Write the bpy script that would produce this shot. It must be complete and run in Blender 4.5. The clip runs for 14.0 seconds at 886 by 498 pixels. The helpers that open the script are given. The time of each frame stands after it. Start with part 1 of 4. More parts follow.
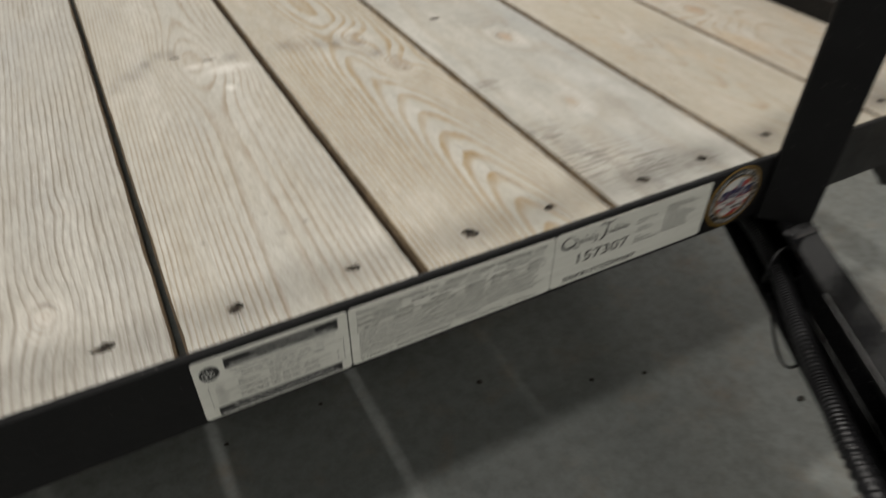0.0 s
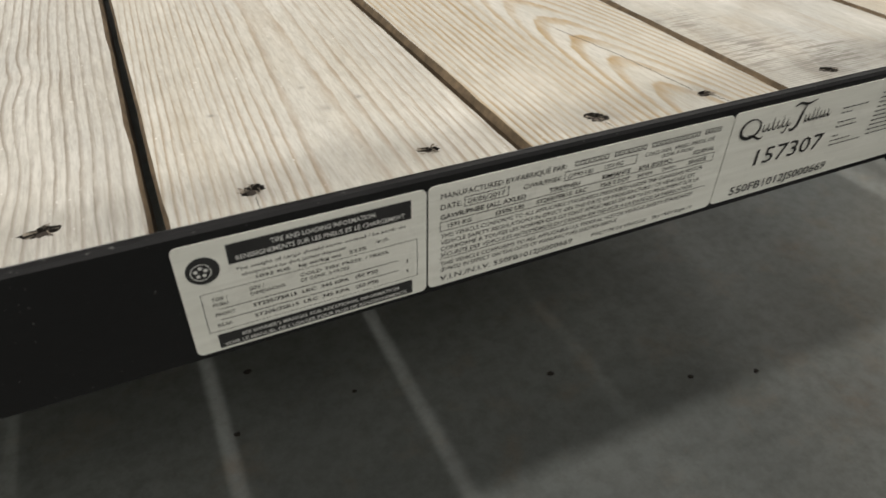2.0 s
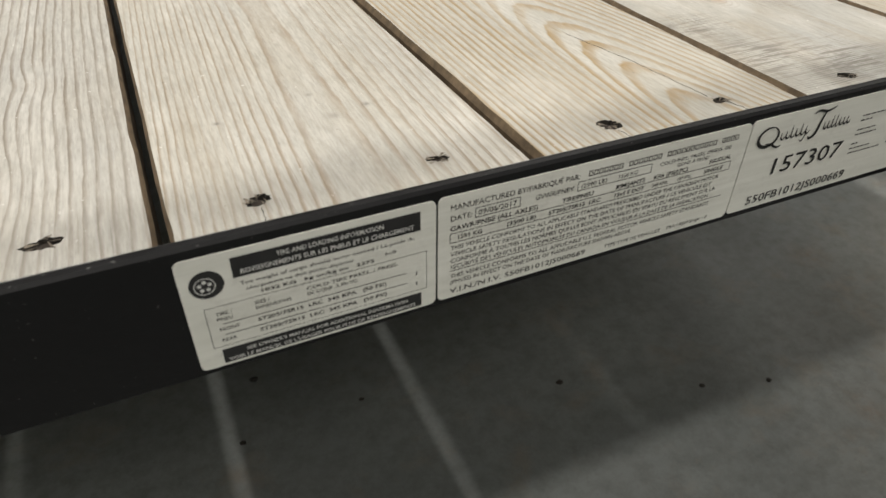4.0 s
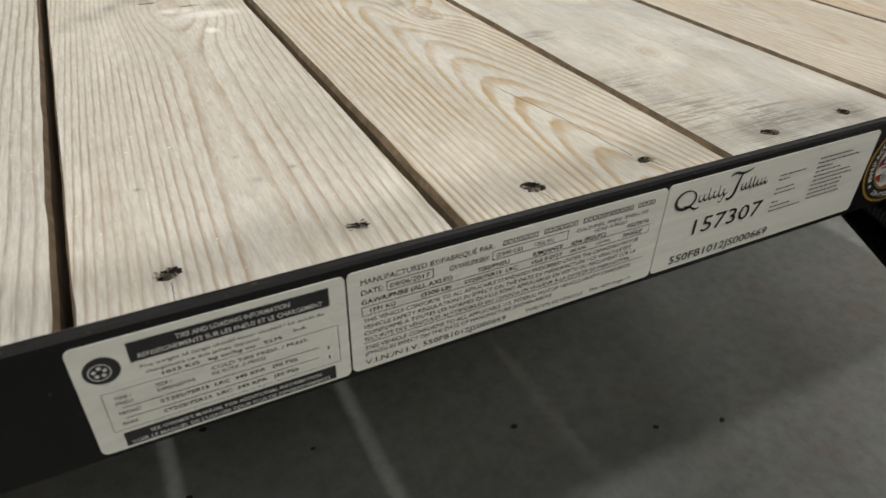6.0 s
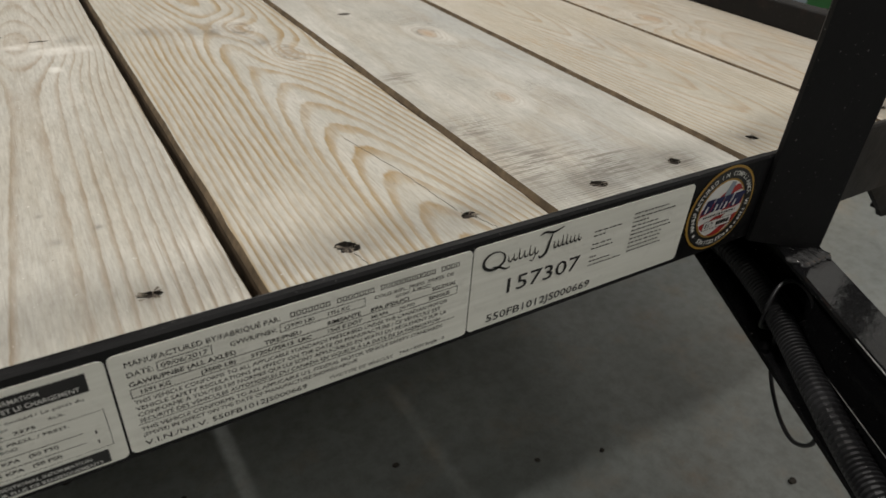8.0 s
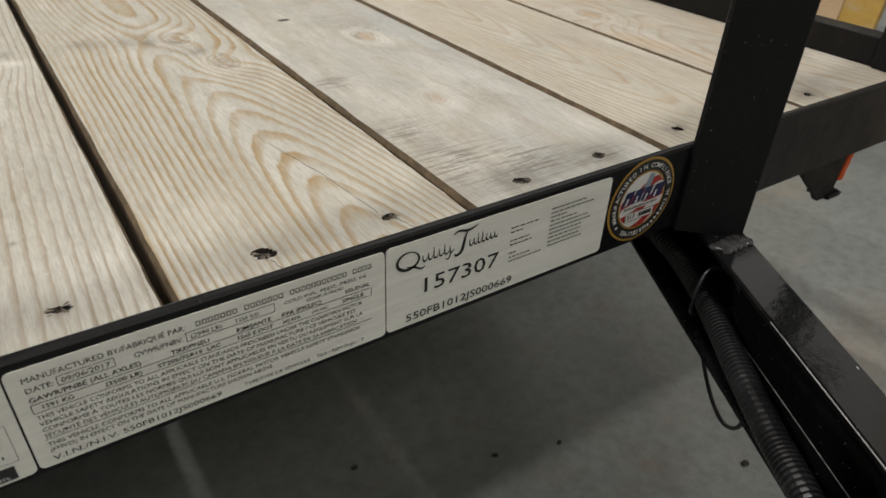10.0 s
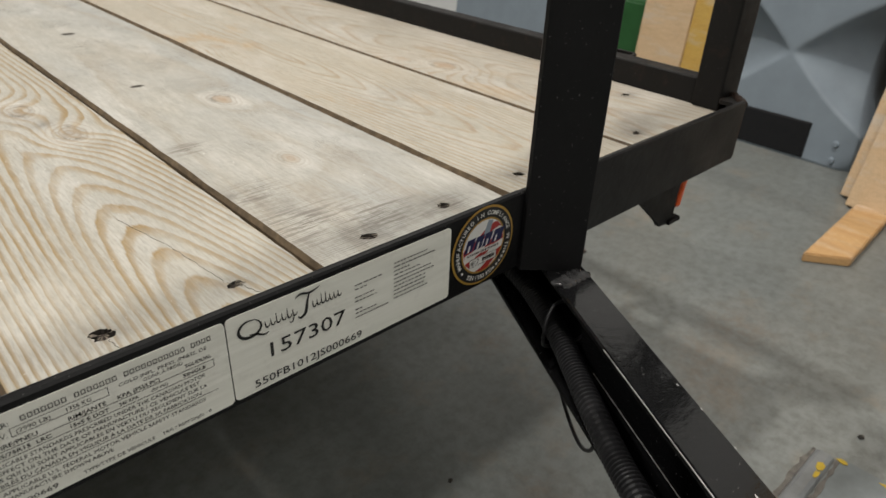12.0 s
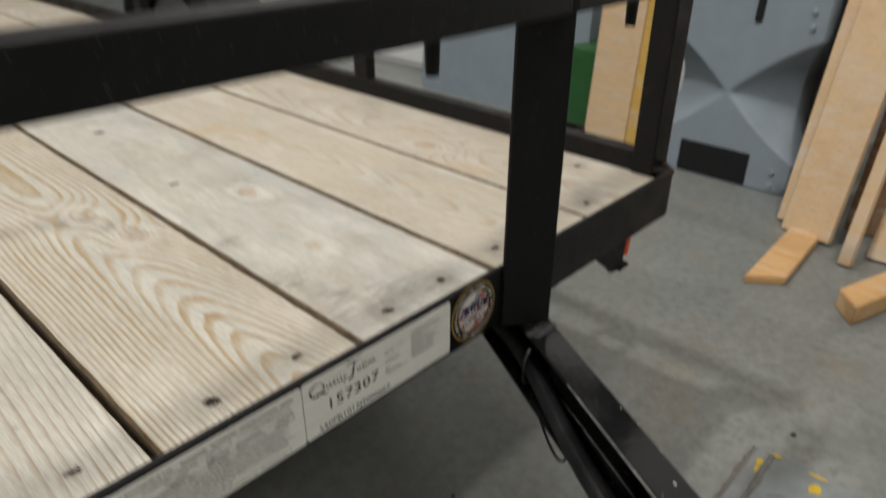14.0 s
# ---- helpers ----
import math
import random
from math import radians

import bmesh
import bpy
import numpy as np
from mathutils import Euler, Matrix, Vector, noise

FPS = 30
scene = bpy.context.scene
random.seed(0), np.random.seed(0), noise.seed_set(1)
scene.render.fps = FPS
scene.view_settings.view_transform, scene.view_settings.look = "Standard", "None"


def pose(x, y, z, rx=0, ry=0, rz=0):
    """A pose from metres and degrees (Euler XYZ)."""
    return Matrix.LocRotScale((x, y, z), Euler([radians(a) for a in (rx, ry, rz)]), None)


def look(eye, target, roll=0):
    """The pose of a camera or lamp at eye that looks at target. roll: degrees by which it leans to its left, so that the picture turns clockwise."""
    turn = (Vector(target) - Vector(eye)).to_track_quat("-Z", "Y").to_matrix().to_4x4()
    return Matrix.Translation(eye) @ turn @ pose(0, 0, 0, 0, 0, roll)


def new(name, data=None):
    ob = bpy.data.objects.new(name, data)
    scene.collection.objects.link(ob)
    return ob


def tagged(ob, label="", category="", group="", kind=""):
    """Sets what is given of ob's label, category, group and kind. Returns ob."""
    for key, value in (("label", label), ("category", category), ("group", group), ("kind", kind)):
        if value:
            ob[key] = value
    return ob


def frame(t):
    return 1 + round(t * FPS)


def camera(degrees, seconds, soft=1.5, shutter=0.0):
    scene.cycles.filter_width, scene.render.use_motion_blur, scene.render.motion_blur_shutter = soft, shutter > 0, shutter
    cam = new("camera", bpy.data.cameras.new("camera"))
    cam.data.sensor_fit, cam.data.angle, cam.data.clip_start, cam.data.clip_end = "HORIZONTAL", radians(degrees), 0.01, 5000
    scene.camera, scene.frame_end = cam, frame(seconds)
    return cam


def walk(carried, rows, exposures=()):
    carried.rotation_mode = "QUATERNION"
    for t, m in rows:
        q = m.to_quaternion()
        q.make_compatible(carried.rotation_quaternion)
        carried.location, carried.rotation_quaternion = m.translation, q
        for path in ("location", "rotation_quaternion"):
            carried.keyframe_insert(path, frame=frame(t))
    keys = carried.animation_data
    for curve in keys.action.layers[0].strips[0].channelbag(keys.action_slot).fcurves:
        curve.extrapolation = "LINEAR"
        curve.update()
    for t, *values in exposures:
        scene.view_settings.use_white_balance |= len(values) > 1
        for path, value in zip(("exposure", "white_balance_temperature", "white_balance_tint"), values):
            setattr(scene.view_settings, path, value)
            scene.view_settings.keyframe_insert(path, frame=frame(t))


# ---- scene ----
cam = camera(66.5, 14.0, 1.5, 0.5)
cam.data.dof.use_dof, cam.data.dof.focus_distance, cam.data.dof.aperture_fstop = True, 0.44, 14.0
PATH = [
    (0, (-0.167, -0.332, 0.787), (0.572, 1.019, -0.489), 0.9),
    (0.2, (-0.154, -0.309, 0.708), (0.552, 1.082, -0.542), 0.7),
    (0.5, (-0.135, -0.283, 0.66), (0.652, 1.123, -0.525), 2.1),
    (1, (-0.143, -0.26, 0.635), (0.688, 1.177, -0.481), 3.9),
    (1.5, (-0.156, -0.247, 0.62), (0.638, 1.182, -0.532), 2.5),
    (2, (-0.167, -0.232, 0.608), (0.526, 1.192, -0.612), 1.2),
    (2.5, (-0.168, -0.222, 0.605), (0.508, 1.207, -0.62), 0.8),
    (5, (-0.152, -0.224, 0.611), (0.536, 1.225, -0.584), 1.0),
    (5.5, (-0.139, -0.221, 0.62), (0.586, 1.226, -0.555), 1.5),
    (6, (-0.132, -0.224, 0.623), (0.624, 1.228, -0.526), 1.5),
    (6.5, (-0.111, -0.227, 0.629), (0.665, 1.215, -0.519), 1.1),
    (7, (-0.083, -0.224, 0.642), (0.774, 1.201, -0.469), 3.2),
    (7.5, (-0.069, -0.232, 0.645), (0.836, 1.167, -0.462), 4.3),
    (10, (-0.03, -0.265, 0.65), (0.933, 1.095, -0.456), 2.7),
    (10.5, (-0.023, -0.273, 0.657), (1.014, 1.062, -0.411), 2.9),
    (11, (-0.015, -0.285, 0.664), (1.103, 1.0, -0.384), 1.1),
    (11.5, (-0.011, -0.294, 0.664), (1.172, 0.949, -0.364), 2.5),
    (12, (-0.005, -0.297, 0.672), (1.206, 0.94, -0.33), 2.6),
    (12.5, (-0.002, -0.302, 0.673), (1.216, 0.919, -0.339), 2.7),
    (13, (-0.009, -0.308, 0.682), (1.225, 0.915, -0.309), 3.1),
    (13.5, (-0.047, -0.342, 0.694), (1.215, 0.834, -0.318), -0.1),
    (13.8, (-0.089, -0.349, 0.745), (1.189, 0.813, -0.26), 0.8),
    (14, (-0.109, -0.368, 0.794), (1.177, 0.84, -0.148), 0.3),
]
walk(cam, [(t, look(eye, target, roll)) for t, eye, target, roll in PATH], exposures=[(0, -0.32), (1.5, 0.0), (2.5, 0.16), (5, 0.15), (6.0, 0.0), (7.5, -0.3), (10, -0.14), (12, 0.0), (13.5, 0.0), (14, -0.06)])

# ---- world and lamps ----
world = bpy.data.worlds.new("world")
world.use_nodes = True
scene.world = world
world.node_tree.nodes["Background"].inputs[0].default_value = (0.9, 0.95, 1.0, 1)
world.node_tree.nodes["Background"].inputs[1].default_value = 0.02

LAMP_POWER = 112.0
# x, y, share of the power, width, length along x (0: a round lamp)
# First two follow the floor's light stripes and shadow edge; rest are added fill.
LAMP_SPOTS = [(-0.16, 1.0, 0.70, 0.18, 0), (-0.1, -0.95, 0.55, 0.28, 2.4), (1.75, 2.6, 0.45, 1.3, 0), (-2.8, 1.6, 1.0, 0.24, 0), (-1.9, -2.6, 0.26, 1.3, 0), (0.3, -3.3, 0.20, 1.3, 0)]
LAMP_Z = 4.1


# ---- node helpers ----
class Nodes:
    """A thin layer over one node tree."""

    def __init__(self, name, roughness=0.5, metallic=0.0, specular=0.5):
        self.mat = bpy.data.materials.new(name)
        self.mat.use_nodes = True
        self.t = self.mat.node_tree
        self.bsdf = self.t.nodes["Principled BSDF"]
        self.bsdf.inputs["Roughness"].default_value = roughness
        self.bsdf.inputs["Metallic"].default_value = metallic
        self.bsdf.inputs["Specular IOR Level"].default_value = specular
        self.coord = self.t.nodes.new("ShaderNodeTexCoord").outputs["Object"]

    def put(self, socket, value):
        if hasattr(value, "is_linked"):
            self.t.links.new(value, socket)
        else:
            socket.default_value = value

    def m(self, op, a, b=0.0, c=0.0, clamp=False):
        n = self.t.nodes.new("ShaderNodeMath")
        n.operation, n.use_clamp = op, clamp
        self.put(n.inputs[0], a), self.put(n.inputs[1], b), self.put(n.inputs[2], c)
        return n.outputs[0]

    def scaled(self, sx, sy, sz, off=(0, 0, 0)):
        n = self.t.nodes.new("ShaderNodeMapping")
        self.put(n.inputs["Vector"], self.coord)
        n.inputs["Scale"].default_value = (sx, sy, sz)
        n.inputs["Location"].default_value = off
        return n.outputs[0]

    def noise(self, vec, scale=1.0, detail=4.0, rough=0.55, distort=0.0):
        n = self.t.nodes.new("ShaderNodeTexNoise")
        self.put(n.inputs["Vector"], vec)
        n.inputs["Scale"].default_value, n.inputs["Detail"].default_value = scale, detail
        n.inputs["Roughness"].default_value, n.inputs["Distortion"].default_value = rough, distort
        return n.outputs["Fac"]

    def ramp(self, fac, stops):
        n = self.t.nodes.new("ShaderNodeValToRGB")
        self.put(n.inputs[0], fac)
        while len(n.color_ramp.elements) < len(stops):
            n.color_ramp.elements.new(0.5)
        for e, (p, col) in zip(n.color_ramp.elements, stops):
            e.position = p
            e.color = (*col, 1) if isinstance(col, tuple) else (col, col, col, 1)
        return n.outputs[0]

    def mix(self, fac, a, b, mode="MIX"):
        n = self.t.nodes.new("ShaderNodeMix")
        n.data_type, n.blend_type = "RGBA", mode
        self.put(n.inputs[0], fac)
        for sock, v in ((n.inputs[6], a), (n.inputs[7], b)):
            self.put(sock, (*v, 1) if isinstance(v, tuple) else v)
        return n.outputs[2]

    def xyz(self):
        n = self.t.nodes.new("ShaderNodeSeparateXYZ")
        self.put(n.inputs[0], self.coord)
        return n.outputs

    def colour(self, v):
        self.put(self.bsdf.inputs["Base Color"], (*v, 1) if isinstance(v, tuple) else v)
        return self

    def rough(self, v):
        self.put(self.bsdf.inputs["Roughness"], v)
        return self

    def bump(self, height, strength=0.3, distance=0.001):
        n = self.t.nodes.new("ShaderNodeBump")
        n.inputs["Strength"].default_value, n.inputs["Distance"].default_value = strength, distance
        self.put(n.inputs["Height"], height)
        self.put(self.bsdf.inputs["Normal"], n.outputs[0])
        return self


# ---- materials ----
def wood(name, cx, h0, k, spacing, pale, line, strength=0.8, knots=(), seed=0.0, wander=0.012, grey=0.5, thin=True, stains=(), sawn=0.12, lean=0.0, reach=9.0, drift=0.7, marks=(), rough_sawn=(), skew=1.0, start=0.0, slits=(), warm=0.0, heart=0.6):
    """Sawn pine cut from a log whose heart runs at cx, h0 below the face and falling away by k along the board.
    skew widens the rings on the far side of the heart; knots are (x, y, size, swell, depth of colour)."""
    n = Nodes(name, 0.62, 0, 0.35)
    x, y, z = n.xyz()

    def round_spot(sx, sy, ax=1.0, ay=1.0):
        dx, dy = n.m("MULTIPLY", n.m("SUBTRACT", x, sx), ax), n.m("MULTIPLY", n.m("SUBTRACT", y, sy), ay)
        return n.m("ADD", n.m("MULTIPLY", dx, dx), n.m("MULTIPLY", dy, dy))

    def bell(d2, size):
        return n.m("EXPONENT", n.m("MULTIPLY", d2, -1 / size ** 2))

    wob = n.noise(n.scaled(7, 2.2, 7, (seed, seed * 1.7, 0)), 1, 3, 0.5)
    wob2 = n.noise(n.scaled(28, 6, 28, (seed * 2.1, 0, seed)), 1, 2, 0.5)
    X = n.m("ADD", n.m("SUBTRACT", n.m("MULTIPLY_ADD", y, -lean, x), cx), n.m("MULTIPLY", n.m("SUBTRACT", wob, 0.5), wander * 4))
    if skew != 1.0:
        X = n.m("ADD", n.m("MINIMUM", X, 0.0), n.m("MULTIPLY", n.m("MAXIMUM", X, 0.0), skew))
    h = n.m("ADD", n.m("MULTIPLY_ADD", n.m("SMOOTH_MIN", y, reach, 0.14), k, h0), n.m("MULTIPLY", n.m("SUBTRACT", wob2, 0.5), wander))
    h = n.m("SUBTRACT", h, n.m("SUBTRACT", z, 0.429))
    r = n.m("SQRT", n.m("ADD", n.m("MULTIPLY", X, X), n.m("MULTIPLY", h, h)))
    eyes = []
    twist = n.m("MULTIPLY", n.m("SUBTRACT", n.noise(n.scaled(60, 45, 60, (seed, 4, 0)), 1, 3), 0.5), 0.9)
    for kx, ky, size, swell, deep in knots:
        d2 = round_spot(kx, ky, 1.0, 0.6)
        r = n.m("MULTIPLY_ADD", bell(d2, size * 2.4), swell, r)
        eyes.append((n.m("DIVIDE", n.m("SQRT", d2), size), deep))
    scallop = n.m("MULTIPLY", n.m("SUBTRACT", n.noise(n.scaled(170, 38, 170, (seed, 0, 6)), 1, 3, 0.6), 0.5), 0.34)
    phase = n.m("ADD", n.m("DIVIDE", r, spacing), n.m("MULTIPLY", n.noise(n.scaled(3, 1, 3, (seed, 3, 1)), 1, 2), drift))
    saw = n.m("FRACT", n.m("ADD", n.m("ADD", phase, scallop), start))
    ring = n.ramp(saw, [(0.0, 0.0), (0.50, 0.03), (0.68, 0.55), (0.85, 1.0), (0.93, 0.25), (1.0, 0.0)] if thin else [(0.0, 0.0), (0.42, 0.05), (0.60, 0.62), (0.86, 1.0), (0.94, 0.2), (1.0, 0.0)])
    vary = n.ramp(n.noise(n.scaled(22, 3, 22, (seed, 1, 4)), 1, 3), [(0.3, 0.5), (0.6, 1.0)])
    worn_lines = n.ramp(n.noise(n.scaled(90, 12, 90, (seed, 6, 2)), 1, 4, 0.6), [(0.34, 0.45), (0.56, 1.0)])
    fibre = n.noise(n.scaled(700, 40, 700), 1, 3, 0.6)
    speck = n.noise(n.scaled(160, 26, 160, (0, seed, 0)), 1, 4, 0.65)
    amount = n.m("MULTIPLY", n.m("MULTIPLY", n.m("MULTIPLY", ring, vary), worn_lines), strength, clamp=True)
    worn = n.noise(n.scaled(9, 3.5, 9, (seed * 3, 0, 2)), 1, 5, 0.6)
    greyed = tuple(c * 0.84 for c in (pale[0] * 0.94, pale[1], pale[2] * 1.1))
    base = n.mix(n.ramp(worn, [(0.35, 0.0), (0.7, grey)]), pale, greyed)
    base = n.mix(n.ramp(speck, [(0.3, 0.4), (0.58, 0.0)]), base, tuple(c * 0.7 for c in pale))
    bleach = n.ramp(n.noise(n.scaled(24, 5, 24, (seed, 5, seed)), 1, 5, 0.65), [(0.50, 0.0), (0.70, 0.6)])
    base = n.mix(bleach, base, (0.62, 0.605, 0.56))
    mud = n.ramp(n.noise(n.scaled(30, 4, 30, (seed * 1.3, 8, 1)), 1, 6, 0.7), [(0.52, 0.0), (0.76, 0.45)])
    base = n.mix(mud, base, (pale[0] * 0.68, pale[1] * 0.63, pale[2] * 0.55))
    if warm:
        tan = n.ramp(n.noise(n.scaled(20, 6, 20, (seed, 9, seed)), 1, 5, 0.65), [(0.55, 0.0), (0.66, warm)])
        base = n.mix(tan, base, (0.46, 0.315, 0.165))
    col = n.mix(amount, base, line)
    col = n.mix(n.m("MULTIPLY", n.ramp(fibre, [(0.35, 1.0), (0.6, 0.0)]), 0.2), col, tuple(c * 0.7 for c in line))
    dirt = n.ramp(n.noise(n.scaled(14, 9, 14, (seed, seed, 7)), 1, 6, 0.7), [(0.60, 0.0), (0.74, 0.5)])
    near = n.m("MULTIPLY", dirt, n.m("MAXIMUM", n.m("SUBTRACT", 0.6, n.m("MULTIPLY", y, 4.0)), 0.22), clamp=True)
    col = n.mix(near, col, (0.17, 0.16, 0.145))
    teeth = n.m("SINE", n.m("ADD", n.m("MULTIPLY", y, 2500.0), n.m("MULTIPLY", n.noise(n.scaled(30, 12, 1, (seed, 0, 0)), 1, 3), 9.0)))
    saws = n.m("MULTIPLY", n.ramp(teeth, [(0.1, 0.0), (0.9, sawn)]), n.ramp(n.noise(n.scaled(70, 200, 1, (seed, 1, 0)), 1, 3), [(0.4, 0.2), (0.6, 1.0)]))
    patch = n.ramp(n.noise(n.scaled(12, 10, 1, (9 + seed, 0, 0)), 1, 2), [(0.50, 0.0), (0.66, 1.0)])
    for sx, sy, size in rough_sawn:
        patch = n.m("MAXIMUM", patch, bell(round_spot(sx, sy), size))
    col = n.mix(n.m("MULTIPLY", saws, patch), col, tuple(c * 0.34 for c in pale))
    for sx, sy, size in rough_sawn:
        # dirt caught in the deepest saw marks
        caught = n.ramp(n.noise(n.scaled(34, 330, 1, (seed, sy * 9, 0)), 1, 4, 0.6), [(0.50, 0.0), (0.60, 0.9)])
        col = n.mix(n.m("MULTIPLY", bell(round_spot(sx, sy, 1.0, 1.2), size), caught), col, (0.16, 0.14, 0.115))
    streak = n.ramp(n.noise(n.scaled(520, 9, 520, (seed, 0, 3)), 1, 4, 0.7), [(0.60, 0.0), (0.72, 0.4)])
    col = n.mix(streak, col, tuple(c * 0.6 for c in line))
    dots = n.ramp(n.noise(n.scaled(1, 1, 1, (seed, seed, 0)), 210, 3, 0.6), [(0.71, 0.0), (0.76, 0.65)])
    col = n.mix(dots, col, (0.12, 0.11, 0.095))
    tooth = n.noise(n.scaled(640, 100, 640, (seed, 0, 1)), 1, 4, 0.65)
    col = n.mix(n.ramp(tooth, [(0.36, 0.26), (0.52, 0.0)]), col, tuple(c * 0.45 for c in pale))
    col = n.mix(n.ramp(tooth, [(0.56, 0.0), (0.72, 0.18)]), col, (0.64, 0.625, 0.575))
    sap = n.ramp(n.noise(n.scaled(1, 1, 1, (seed, 0, seed)), 330, 2, 0.5), [(0.745, 0.0), (0.77, 0.7)])
    col = n.mix(sap, col, (0.72, 0.71, 0.67))
    for mx, my, sx, sy, much in marks:
        d2 = round_spot(mx, my, 1 / sx, 1 / sy)
        f = n.m("EXPONENT", n.m("MULTIPLY", n.m("MULTIPLY", d2, d2), -1.0))
        f = n.m("MULTIPLY", f, n.ramp(n.noise(n.scaled(90, 40, 90, (seed, 0, 0)), 1, 4), [(0.3, 0.35), (0.6, 1.0)]))
        col = n.mix(n.m("MULTIPLY", f, much), col, (0.66, 0.645, 0.60))
    blot = n.noise(n.scaled(60, 34, 60, (seed, 2, 0)), 1, 5, 0.7)
    for sx, sy, size, dark in stains:
        f = n.m("MULTIPLY", bell(round_spot(sx, sy), size), n.ramp(blot, [(0.34, 0.1), (0.62, 1.0)]))
        col = n.mix(n.m("MULTIPLY", f, dark, clamp=True), col, (0.10, 0.093, 0.082))
    for d, deep in eyes:
        # a knot: warm heart, fine rings round it and a broken dark rim with bleached fibres beside
        w = n.m("ADD", d, n.m("MULTIPLY", twist, 0.9))
        far = n.m("MULTIPLY", w, 0.4)
        halo = n.ramp(far, [(0.0, 0.0), (0.36, 0.35), (0.58, 0.8), (0.88, 0.0)])
        col = n.mix(n.m("MULTIPLY", halo, 0.35 * min(1.0, deep)), col, (0.64, 0.62, 0.57))
        rings = n.ramp(n.m("FRACT", n.m("MULTIPLY", w, 2.4)), [(0.35, 0.0), (0.75, 1.0), (0.95, 0.0)])
        reach_out = n.ramp(far, [(0.08, 0.9), (0.52, 0.7), (0.85, 0.0)])
        col = n.mix(n.m("MULTIPLY", n.m("MULTIPLY", rings, reach_out), 0.5 * deep, clamp=True), col, (0.25, 0.19, 0.13))
        core = n.ramp(far, [(0.0, 1.0), (0.2, 0.7), (0.36, 0.0)])
        col = n.mix(n.m("MULTIPLY", core, heart * deep, clamp=True), col, (0.39, 0.26, 0.155))
        rim = n.m("MULTIPLY", n.ramp(far, [(0.26, 0.0), (0.34, 1.0), (0.44, 0.0)]), n.ramp(blot, [(0.50, 0.0), (0.60, 1.0)]))
        col = n.mix(n.m("MULTIPLY", rim, 0.7 * deep, clamp=True), col, (0.14, 0.115, 0.085))
    for sx, sy, wide, long in slits:
        f = n.ramp(n.m("ADD", round_spot(sx, sy, 1 / wide, 1 / long), n.m("MULTIPLY", twist, 0.5)), [(0.4, 1.0), (1.0, 0.0)])
        col = n.mix(f, col, (0.035, 0.028, 0.022))
    n.colour(col)
    n.rough(n.ramp(worn, [(0.3, 0.42), (0.7, 0.7)]))
    height = n.m("SUBTRACT", n.m("MULTIPLY", fibre, 0.45), n.m("MULTIPLY", amount, 0.55))
    n.bump(height, 0.45, 0.0008)
    return n.mat


def painted_steel(name, colour, rough=0.3, rust=0.0, peel=0.4, spec=0.3):
    """Brushed-on glossy paint with runs, dust specks and some rust."""
    n = Nodes(name, rough, 0, spec)
    dust = n.ramp(n.noise(n.scaled(1, 1, 1), 420, 2, 0.5), [(0.70, 0.0), (0.76, 1.0)])
    film = n.noise(n.scaled(1, 1, 1), 18, 5, 0.6)
    col = n.mix(n.ramp(film, [(0.35, 0.0), (0.75, 0.35)]), colour, tuple(c * 1.7 + 0.001 for c in colour))
    col = n.mix(n.m("MULTIPLY", dust, 0.35), col, (0.25, 0.25, 0.24))
    if rust:
        spots = n.ramp(n.noise(n.scaled(1, 1, 1, (3, 1, 2)), 38, 6, 0.7), [(0.56, 0.0), (0.70, rust)])
        col = n.mix(spots, col, (0.075, 0.042, 0.028))
    n.colour(col)
    n.rough(n.m("ADD", n.ramp(film, [(0.3, rough * 0.8), (0.75, rough * 1.5)]), n.m("MULTIPLY", dust, 0.25)))
    n.bump(n.noise(n.scaled(1, 1, 1), 130, 3, 0.55), peel, 0.0008)
    return n.mat


def plain(name, colour, rough=0.5, metallic=0.0, scale=40.0, vary=0.15, bump=0.1):
    """A uniform stuff with slight mottling."""
    n = Nodes(name, rough, metallic, 0.4)
    f = n.noise(n.scaled(1, 1, 1), scale, 5, 0.6)
    n.colour(n.mix(n.ramp(f, [(0.3, 0.0), (0.7, 1.0)]), tuple(c * (1 - vary) for c in colour), tuple(min(1, c * (1 + vary)) for c in colour)))
    n.rough(n.ramp(f, [(0.3, max(0.02, rough * 0.85)), (0.7, min(1, rough * 1.15))]))
    n.bump(f, bump, 0.0006)
    return n.mat


